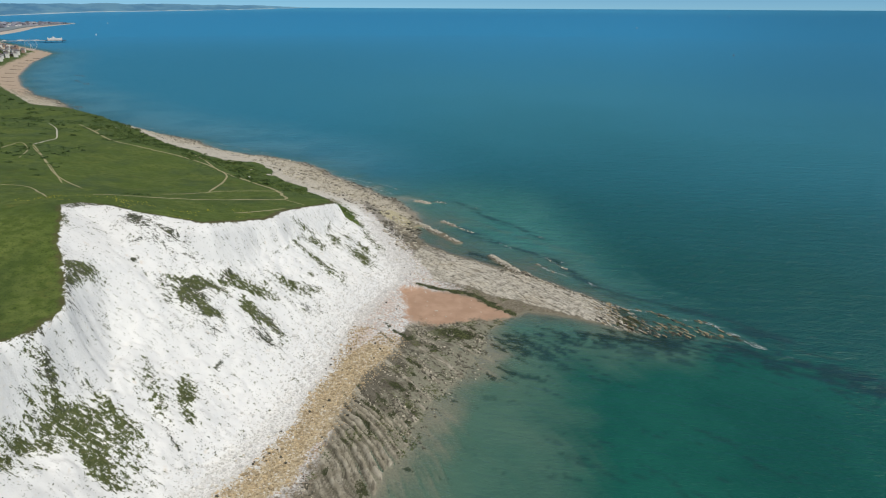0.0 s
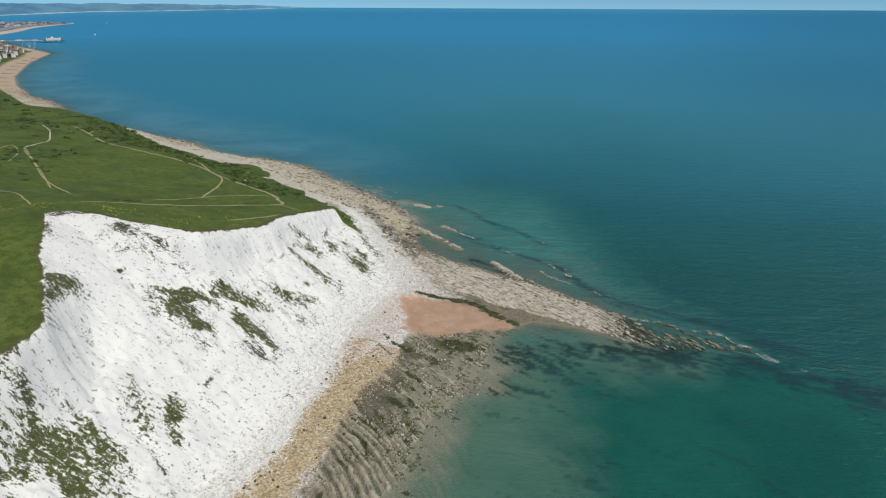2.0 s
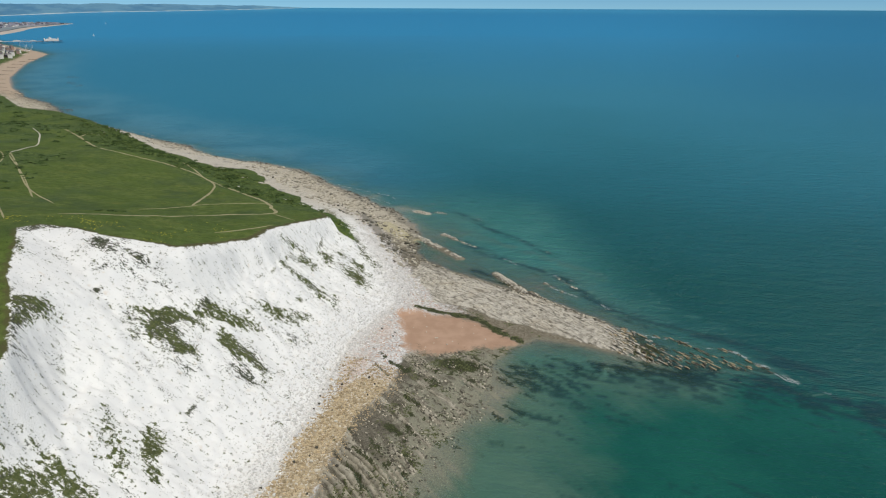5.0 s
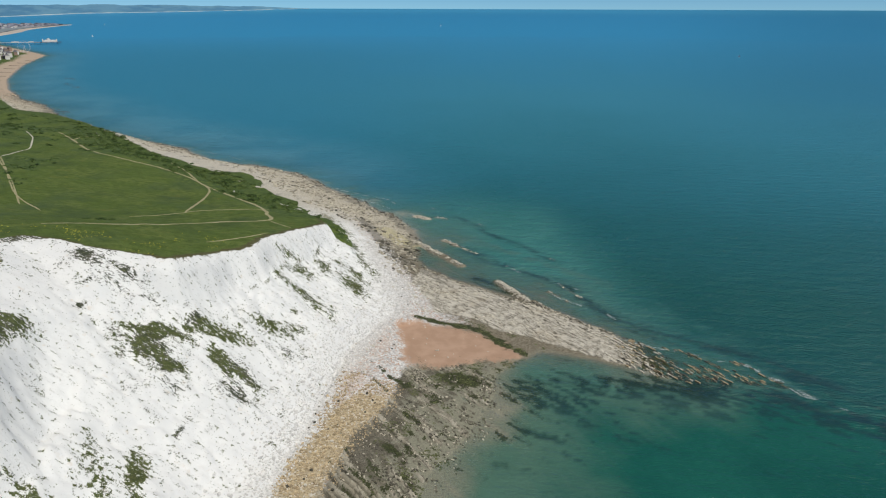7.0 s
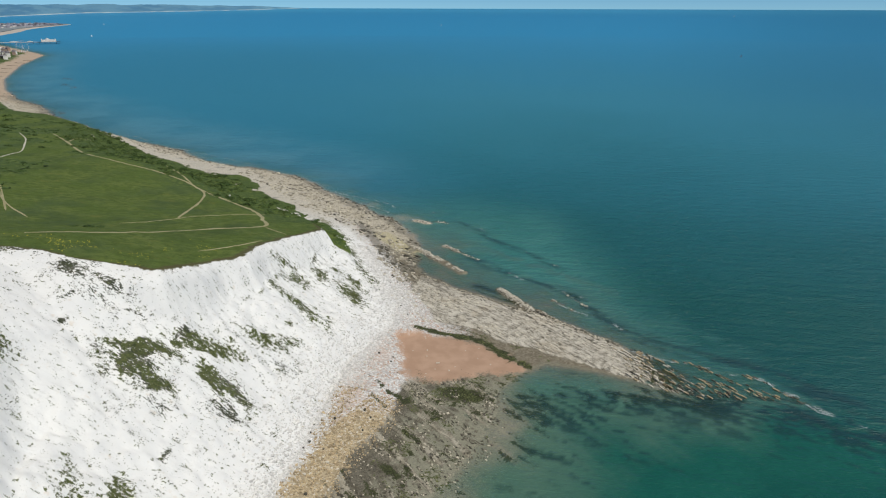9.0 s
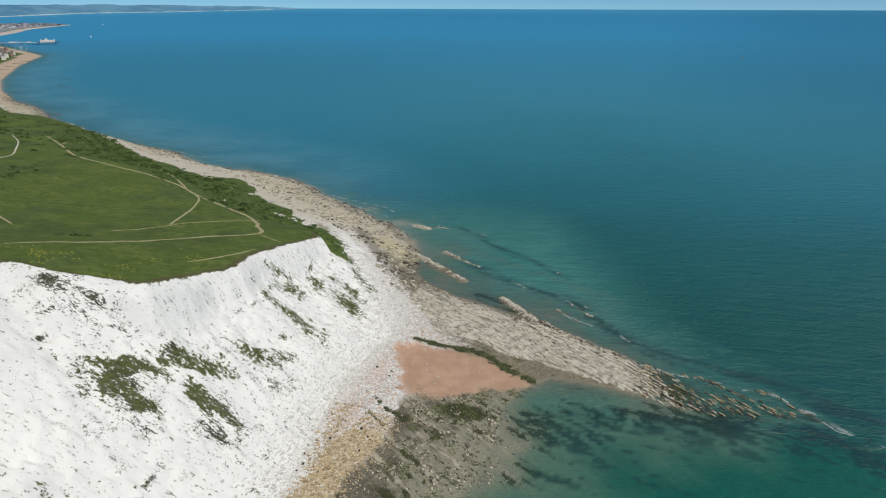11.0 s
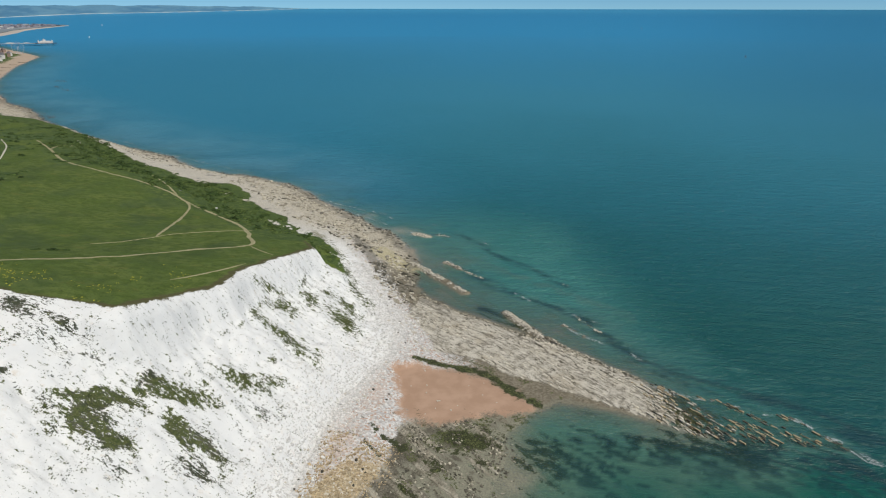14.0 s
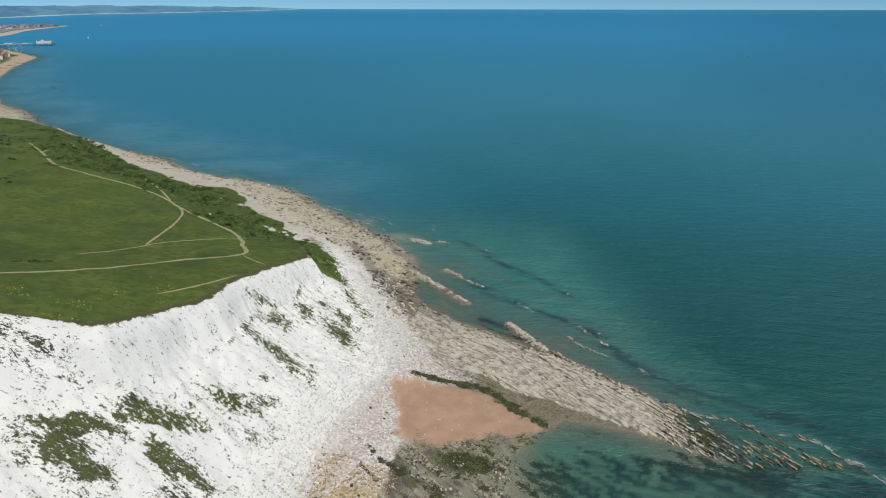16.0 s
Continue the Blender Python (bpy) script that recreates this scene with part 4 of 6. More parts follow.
M_PALEROCK = plain("pale_boulder", (0.66, 0.62, 0.54), (0.50, 0.46, 0.38), 1.0, 0.9, 0.15)
M_LEAF = plain("scrub_leaves", (0.045, 0.082, 0.022), (0.085, 0.130, 0.034), 0.25, 0.8, 0.40)
M_LEAF_LIGHT = plain("bramble_leaves", (0.085, 0.130, 0.032), (0.125, 0.17, 0.045), 0.25, 0.8, 0.35)
M_TUFT = plain("cliff_turf", (0.070, 0.086, 0.032), (0.125, 0.135, 0.056), 0.4, 0.9, 0.35)
M_GREYTUFT = plain("dry_cliff_plants", (0.095, 0.10, 0.065), (0.048, 0.056, 0.032), 0.6, 0.9, 0.35)
M_GORSE = plain("gorse_flowers", (0.50, 0.46, 0.06), (0.26, 0.28, 0.05), 1.0, 0.8, 0.3)
M_DARKRUBBLE = plain("wet_rubble", (0.17, 0.155, 0.12), (0.085, 0.08, 0.06), 0.8, 0.7, 0.35)
M_TANRUBBLE = plain("tan_rubble", (0.52, 0.48, 0.385), (0.36, 0.33, 0.26), 0.8, 0.85, 0.3)
M_WEED = plain("seaweed", (0.070, 0.088, 0.032), (0.130, 0.140, 0.056), 0.5, 0.6, 0.4)
M_FOAM = plain("sea_foam", (0.62, 0.66, 0.66), (0.42, 0.50, 0.51), 0.8, 0.6)

# ---- footpaths ----
def smooth_line(pts, gap):
    """Points at even steps on a smooth curve through the given ones."""
    p = [np.array(q, float) for q in pts]
    p = [2 * p[0] - p[1]] + p + [2 * p[-1] - p[-2]]
    out = []
    for a, b, c, d in zip(p, p[1:], p[2:], p[3:]):
        n = max(2, int(np.linalg.norm(c - b) / gap))
        for t in np.arange(n) / n:
            out.append(0.5 * (2 * b + (c - a) * t + (2 * a - 5 * b + 4 * c - d) * t * t + (3 * b - a - 3 * c + d) * t ** 3))
    return np.array(out + [p[-2]])


def footpath(pts, wide, material, label, seed, name="footpath", lift=0.10):
    c = smooth_line(pts, 1.2)
    d = np.gradient(c, axis=0)
    n = np.stack([-d[:, 1], d[:, 0]], 1) / np.linalg.norm(d, axis=1)[:, None]
    k = np.arange(len(c))
    rows = []
    for side, across in enumerate((-0.5, -0.25, 0.0, 0.25, 0.5)):
        w = wide * (0.60 + 0.5 * vnoise(k / 2.5, 0 * k + side, seed) * abs(across) * 2 + 0.35 * vnoise(k / 11, 0 * k, seed + 5))
        fade = np.clip(np.minimum(k, len(k) - 1 - k) / 5, 0.25, 1)
        q = c + n * (across * w * fade)[:, None]
        drop = lift if abs(across) < 0.5 else -0.06
        rows.append(np.c_[q, ground_z(q[:, 0], q[:, 1]) + drop])
    V = np.stack(rows, 1).reshape(-1, 3)
    me = grid_mesh(name, V, 5, len(c))
    me.materials.append(material)
    tagged(new(name, me), label, "footpath", kind="structure")


EARTH = "trodden pale earth footpath across the green down"
footpath([(-147, 264), (-140, 277), (-126, 299), (-111, 333), (-91, 362), (-98, 386), (-102, 398), (-119, 427), (-157, 466), (-181, 492), (-211, 514), (-246, 531), (-285, 558),
          (-329, 615), (-372, 668)], 2.5, M_PATH, EARTH, 1)
footpath([(-135, 364), (-143, 404), (-153, 452), (-163, 473)], 1.7, M_PATH, EARTH, 2)
footpath([(-150, 335), (-141, 347), (-129, 377), (-102, 406)], 0.9, M_PATH, EARTH, 3)
footpath([(-91, 362), (-83, 352), (-75, 345)], 1.1, M_PATH, EARTH, 4)
footpath([(-94, 282), (-87, 299), (-80, 321)], 1.2, M_PATH, EARTH, 5)
footpath([(-224, 554), (-198, 523), (-172, 484)], 1.6, M_PATH, EARTH, 6)
footpath([(-329, 615), (-335, 640), (-330, 655)], 2.0, M_PATH, EARTH, 7)
footpath([(-214, 305), (-203, 309), (-180, 280), (-158, 250)], 1.1, M_PATH, EARTH, 8)
TRACK = "worn white chalk track with two ruts"
footpath([(-189, 331), (-221, 363), (-268, 429), (-302, 476)], 1.1, M_PATH, TRACK, 9, "track")
footpath([(-204, 339), (-246, 399), (-290, 457), (-302, 476)], 1.0, M_PATH, TRACK, 10, "track")
footpath([(-302, 476), (-312, 510), (-322, 540), (-342, 576), (-365, 615), (-392, 650)], 1.5, M_CHALKPATH, "bright white chalk track curving over the down", 11, "track")
footpath([(-303, 441), (-314, 480), (-290, 450), (-268, 405)], 1.0, M_PATH, EARTH, 12)

# ---- rocks of the foreshore ----
SLABS = [cube_shape(2, RNG, 0.09, 0.78) for _ in range(5)]
LUMPS = [cube_shape(2, RNG, 0.10, 0.35) for _ in range(5)]
BITS = [cube_shape(1, RNG, 0.14, 0.9) for _ in range(6)]


def scatter(n, x0, x1, y0, y1, seed):
    r = np.random.default_rng(seed)
    return r.uniform(x0, x1, n), r.uniform(y0, y1, n), r


def reef():
    """The tilted ledge: beds broken into slabs that lie in rows along the strike, the biggest as pieces of their own."""
    r = np.random.default_rng(5)
    x, y = r.uniform(-25, 152, 46000), r.uniform(232, 392, 46000)
    _, across, turn = strike(x, y)
    row = np.round(across / 1.3) * 1.3 + r.normal(0, 0.12, len(x))
    x, y = x - np.sin(turn) * (row - across), y + np.cos(turn) * (row - across)
    t = terrain(x, y)
    z = ground_z(x, y)
    tail = step(58, 96, x)
    gap = fbm(t["along"] / 15, t["across"] / 2.6, 4, 201)
    crest = t["saw"] > 0.42
    keep = (t["ledge"] > 0.5) & (t["sP"] < -2.5) & (t["width"] < 0.86) & (gap > 0.06 - 0.10 * tail) & (crest | (tail < r.uniform(0.2, 1.2, len(x)))) & ((z > -0.75) | (tail > 0.02))
    keep &= r.uniform(0, 1, len(x)) > 0.72 - 0.64 * tail + 0.30 * step(100, 140, x)
    x, y, z, tail, turn = x[keep], y[keep], z[keep], tail[keep], turn[keep]
    z = z + (np.maximum(z, -0.24 + 0.5 * (r.uniform(0, 1, len(z)) - 0.5)) - z) * np.minimum(1, tail * 4)
    n = len(x)
    dirn = turn + r.normal(0, 1, n) * 0.09
    size = r.uniform(0.25, 1.0, n) ** 1.6 * 1.2 * (1 - 0.25 * tail)
    turns = turn_z(dirn, size * r.uniform(1.5, 3.0, n) * (1 + 0.15 * tail), size * r.uniform(0.6, 1.0, n), (0.30 + 0.25 * r.uniform(0, 1, n)) * (1 + 0.4 * tail), r.uniform(0.0, 0.16, n))
    pick = r.integers(0, len(SLABS), n)
    place = np.c_[x, y, z - 0.02 + r.uniform(-0.12, 0.10, n) + np.where(tail > 0.4, r.uniform(-0.1, 0.3, n), 0)]
    weedy = (step(66, 112, x) > r.uniform(0.08, 0.92, n))
    top = tagged(new("reef"), "pale tilted rock ledges running out into the sea", "reef")
    nearest = np.argsort(-turns[:, 0, 0] ** 2 - turns[:, 1, 0] ** 2)
    single = np.zeros(n, bool)
    single[[i for i in nearest if not (weedy[i] and i % 3 == 0)][:290]] = True
    kinds = np.where(weedy, np.where(r.uniform(0, 1, n) < 0.55, 2, 1), np.where((t["sW"][keep] < 9 * r.uniform(0.2, 1.4, n)) & (y > 300), 2, 0))
    for flag, mat, label, nm in ((0, M_SLAB, "pale grey broken rock slabs", "slab_rubble"), (1, M_OCHRE, "ochre weed-grown broken rock slabs", "weedy_rubble"), (2, M_DARKRUBBLE, "dark wet rock slabs", "wet_slab_rubble")):
        m = (kinds == flag) & ~single
        ob = new(nm, joined(nm, SLABS, pick[m], turns[m], place[m], mat))
        ob.parent = top
        tagged(ob, label, kind="stuff")
    shared = {}
    for i in np.where(single)[0]:
        key = (int(pick[i]), bool(weedy[i]))
        if key not in shared:
            shared[key] = quads_mesh("rock_slab", *SLABS[key[0]], M_OCHRE if key[1] else M_SLAB)
        ob = new("rock_slab", shared[key])
        m4 = Matrix(turns[i].tolist()).to_4x4()
        m4.translation = place[i].tolist()
        ob.parent = top
        ob.matrix_local = m4
    return top


reef()


def rib_rocks():
    """Narrow ribs of rock in the water beside the reef, each one thing."""
    for k, ((ax, ay), (bx, by), wide, high) in enumerate(RIBS):
        size = math.hypot(bx - ax, by - ay)
        n = int(size * wide * 13.0) + 40
        r = np.random.default_rng(60 + k)
        t, s = r.uniform(0, 1, n), r.normal(0, wide * 0.6, n)
        x = ax + (bx - ax) * t - (by - ay) / size * s
        y = ay + (by - ay) * t + (bx - ax) / size * s
        ok = (vnoise(t * size / 4, 0 * t + k, 9) > 0.28) | (size < 12) | (k == 1)
        x, y, n = x[ok], y[ok], int(ok.sum())
        z = np.maximum(ground_z(x, y), -0.3) + r.normal(0, 0.12, n)
        a = math.atan2(by - ay, bx - ax)
        w = r.uniform(0.25, 0.62, n)
        turns = turn_z(a + r.normal(0, 0.22, n), w * r.uniform(1.4, 2.8, n), w, w * 0.45, r.uniform(0, 0.2, n))
        rib = tagged(new("rock_rib"), "narrow broken rib of pale rock awash in the sea", "rock", "ribs of rock beside the reef")
        dark = r.uniform(0, 1, n) < (0.18 if k < 3 else 0.4)
        for flag, mat, nm, label in ((False, M_SLAB, "pale_rubble", "pale broken slabs"), (True, M_DARKRUBBLE, "dark_rubble", "dark wet slabs")):
            m = dark == flag
            ob = new(nm, joined(nm, SLABS, r.integers(0, 5, int(m.sum())), turns[m], np.c_[x, y, z][m] - (0, 0, 0.12 * flag), mat))
            ob.parent = rib
            tagged(ob, label, kind="stuff")



rib_rocks()


def stones():
    """Chalk and buff cobbles below the cliff, and the loose boulders."""
    x, y, r = scatter(95000, -80, 0, 130, 420, 21)
    t = terrain(x, y)
    d = -t["sB"]
    keep = (d > -17) & (d < 13) & (r.uniform(0, 1, len(x)) < np.exp(-((d - 1) / np.where(d < 1, 9.0, 6.5)) ** 2)) & (t["sP"] < 3.0 - 11 * r.uniform(0, 1, len(x)))
    buff = (y < 262) & (t["width"] > 0.5) & (d > 3 + 3 * r.uniform(-1, 1, len(x)))
    extra = (t["width"] > 0.67 + 0.12 * r.uniform(-1, 1, len(x))) & (t["width"] < 0.95) & (y < 258) & (r.uniform(0, 1, len(x)) < 0.6)
    for mask, mat, nm, label in (((keep & ~buff), M_COBBLE, "chalk_cobbles", "white chalk cobbles fallen at the foot of the cliff"),
                                 (((keep & buff) | extra) & ((d > 1)), M_BUFF, "buff_cobbles", "buff and rusty cobbles of the upper beach")):
        m = np.where(mask)[0][:24000]
        s = r.uniform(0.2, 0.45, len(m)) * (1 + 0.9 * (r.uniform(0, 1, len(m)) > 0.93))
        turns = turn_z(r.uniform(0, 6.28, len(m)), s * 1.3, s, s * 0.8, r.uniform(-0.3, 0.3, len(m)))
        me = joined(nm, BITS, r.integers(0, 6, len(m)), turns, np.c_[x[m], y[m], ground_z(x[m], y[m]) + s * 0.12], mat)
        tagged(new(nm, me), label, "cobbles", kind="stuff")
    x, y, r = scatter(9000, -75, 25, 135, 520, 22)
    t = terrain(x, y)
    d = -t["sB"]
    ok = np.where((d > -3) & (d < 24) & (t["sW"] > 3) & (t["ledge"] < 0.5) & (t["sP"] < 0) & (r.uniform(0, 1, len(x)) < 0.3 * np.exp(-np.abs(d - 4) / 9)))[0][:275]
    ok = np.r_[ok, np.where(t["sP"] > 1.5)[0][:15]]
    meshes = {}
    for i in ok:
        sandy = t["sP"][i] > 0
        dark = r.uniform() < 0.4 and d[i] > 0 and not sandy
        k = int(r.integers(0, 5))
        if (k, dark) not in meshes:
            meshes[k, dark] = quads_mesh("boulder", *LUMPS[k], M_DARKROCK if dark else M_PALEROCK)
        s = r.uniform(0.4, 0.95) * (0.65 if sandy else 1)
        ob = new("boulder", meshes[k, dark])
        ob.matrix_world = Matrix.Translation((x[i], y[i], float(ground_z(x[i], y[i])[0]) + s * 0.22)) @ Matrix.Rotation(r.uniform(0, 6.28), 4, "Z") @ Matrix.Diagonal((s * 1.3, s, s * 0.8, 1))
        tagged(ob, "dark weed-stained boulder on the beach below the cliff" if dark else "small pale boulder lying on the pink sand" if sandy else "pale chalk boulder on the beach below the cliff", "boulder", "boulders below the cliff")


stones()


def shore_rocks():
    """Broken rock and rubble along the open shore beyond the point."""
    x, y, r = scatter(60000, -420, 5, 370, 830, 23)
    x2, y2, _ = scatter(30000, -760, -400, 820, 1180, 26)
    x, y = np.r_[x, x2], np.r_[y, y2]
    t = terrain(x, y)
    open_shore = signed(x, y, SLOPE)[0] < -2
    ok = np.where((t["sW"] > -2.5) & (t["sB"] < -3 + 12 * step(440, 500, y)) & open_shore & (t["ledge"] < 0.4) & (fbm(x / 14, y / 14, 3, 251) > -0.25) & (r.uniform(0, 1, len(x)) < 0.55))[0]
    strip = to_line(x[ok], y[ok], [(-56, 470), (-50, 456), (-39, 425), (-30, 402), (-19, 387)], False)[0] < 4.5
    wet = (strip & (r.uniform(0, 1, len(ok)) < 0.7)) | (t["sW"][ok] < 3 + 5 * r.uniform(-1, 1, len(ok))) | (fbm(x[ok] / 9, y[ok] / 9, 3, 255) > 0.36)
    for flag, mat, nm, label in ((True, M_DARKRUBBLE, "wet_rubble", "dark wet rock rubble at the edge of the sea"), (False, M_TANRUBBLE, "dry_rubble", "tan and grey rock rubble along the shore")):
        m = ok[wet == flag]
        m = m[r.permutation(len(m))][:6500 if flag else 9500]
        s = r.uniform(0.4, 1.2, len(m)) * (1 + 0.8 * (r.uniform(0, 1, len(m)) > 0.9)) * (1 - 0.2 * step(450, 700, y[m]))
        a = radians(-44) + r.normal(0, 0.5, len(m))
        me = joined(nm, BITS, r.integers(0, 6, len(m)), turn_z(a, s * 1.8, s, s * 0.6, r.uniform(-0.3, 0.3, len(m))), np.c_[x[m], y[m], np.maximum(ground_z(x[m], y[m]), -0.15) + s * 0.1], mat)
        tagged(new(nm, me), label, "rubble", kind="stuff")


shore_rocks()


def reef_fringe():
    """Small brown stones along the seaward side of the reef."""
    x, y, r = scatter(42000, -25, 95, 285, 392, 27)
    t = terrain(x, y)
    wide = 11 - 7 * step(25, 80, x)
    ok = np.where((t["ledge"] > 0.3) & (t["sW"] > -1) & (r.uniform(0, 1, len(x)) < 1.1 - t["sW"] / wide) & (y > 390 - 1.15 * (x + 25) * 0.75))[0]
    dark = r.uniform(0, 1, len(ok)) < 0.42
    for flag, mat, nm, label in ((True, M_DARKRUBBLE, "fringe_wet_stones", "dark wet stones along the edge of the reef"), (False, M_TANRUBBLE, "fringe_stones", "brown broken stones along the edge of the reef")):
        m = ok[dark == flag][:4500]
        s = r.uniform(0.22, 0.6, len(m))
        me = joined(nm, BITS, r.integers(0, 6, len(m)), turn_z(radians(-50) + r.normal(0, 0.5, len(m)), s * 1.6, s, s * 0.6, r.uniform(-0.2, 0.2, len(m))), np.c_[x[m], y[m], ground_z(x[m], y[m]) + s * 0.12], mat)
        tagged(new(nm, me), label, "rubble", kind="stuff")


reef_fringe()


def platform_rocks():
    """Rubble and weed clumps on the dark platform beside the shallow water."""
    x, y, r = scatter(14000, -45, 30, 140, 275, 24)
    t = terrain(x, y)
    n1 = fbm(t["along"] / 12, t["across"] / 3, 3, 261)
    ok = (t["sW"] > -6) & (t["width"] < 0.62) & (t["sP"] < -1) & (t["ledge"] < 0.3) & (n1 > -0.05) & (t["ribs"] < 0.4)
    pale = r.uniform(0, 1, len(x)) < 0.55
    for flag, mat, nm, label in ((True, M_TANRUBBLE, "platform_rubble", "tan stones scattered on the dark rock platform"), (False, M_DARKRUBBLE, "dark_rubble", "dark weedy stones on the rock platform")):
        m = np.where(ok & (pale == flag))[0][:380 if flag else 1100]
        s = r.uniform(0.2, 0.55, len(m))
        me = joined(nm, BITS, r.integers(0, 6, len(m)), turn_z(radians(-55) + r.normal(0, 0.5, len(m)), s * 1.9, s, s * 0.7), np.c_[x[m], y[m], ground_z(x[m], y[m]) + s * 0.1], mat)
        tagged(new(nm, me), label, "rubble", kind="stuff")
    x2, y2, r2 = scatter(30000, -45, 50, 140, 325, 25)
    t2 = terrain(x2, y2)
    n2 = fbm(t2["along"] / 8, t2["across"] / 3.5, 4, 265)
    rim = (to_line(x2, y2, [(-11, 315), (2, 311), (15, 306), (23, 298), (28, 290), (35, 284)], False)[0] < 2.0 + 2.5 * fbm(x2 / 5, y2 / 5, 3, 118)) | (np.hypot((x2 - 6) / 11, (y2 - 262) / 6) < 1)
    m = np.where((rim & (n2 > -0.25)) | ((n2 > 0.22) & (t2["sW"] > -3) & (t2["width"] < 0.55) & (t2["ledge"] < 0.3) & (t2["sP"] < -1)))[0][:5200]
    s = r2.uniform(0.5, 1.3, len(m))
    shapes = [leaves_shape(9, RNG, 0.24, 0.3) for _ in range(4)]
    me = joined("seaweed", shapes, r2.integers(0, 4, len(m)), turn_z(r2.uniform(0, 6, len(m)), s * 1.5, s, s * 0.35), np.c_[x2[m], y2[m], np.maximum(ground_z(x2[m], y2[m]), -0.05)], M_WEED)
    tagged(new("seaweed", me), "green and brown seaweed lying on the rocks", "seaweed", kind="stuff")


platform_rocks()

# ---- plants ----
def cliff_plants():
    x, y, r = scatter(160000, -150, -25, 125, 450, 31)
    t = terrain(x, y)
    face = (t["sB"] > 3) & (t["sE"] < -0.5)
    v, sp = patch_field(x, y, VEG), patch_field(x, y, SPECK)
    n1 = fbm(x / 3.0, y / 3.0, 5, 301)
    g = np.where(face & (v + 1.9 * n1 > 1.0) & (t["chalk"] > 0.2))[0][:9000]
    s = r.uniform(0.35, 0.95, len(g))
    shapes = [leaves_shape(9, RNG, 0.26, 0.5) for _ in range(4)]
    me = joined("cliff_turf", shapes, r.integers(0, 4, len(g)), turn_z(r.uniform(0, 6.28, len(g)), s, s, s * 0.8), np.c_[x[g], y[g], ground_z(x[g], y[g]) - 0.05], M_TUFT)
    tagged(new("cliff_turf", me), "patches of rough green turf clinging to the chalk", "turf", kind="stuff")
    g = np.where(face & (np.maximum(sp, np.clip(1.3 * v - 0.42, 0, 0.75)) * 0.9 + 1.5 * n1 > 0.60) & ((sp > 0.12) | (v > 0.12) | (r.uniform(0, 1, len(x)) < 0.25)) & (t["chalk"] > 0.2) & (r.uniform(0, 1, len(x)) < 0.6))[0][:20000]
    s = r.uniform(0.2, 0.8, len(g))
    me = joined("cliff_plants", shapes, r.integers(0, 4, len(g)), turn_z(r.uniform(0, 6.28, len(g)), s, s, s * 0.6), np.c_[x[g], y[g], ground_z(x[g], y[g]) - 0.05], M_GREYTUFT)
    tagged(new("cliff_plants", me), "sparse grey-green plants speckling the chalk face", "plants", kind="stuff")


cliff_plants()


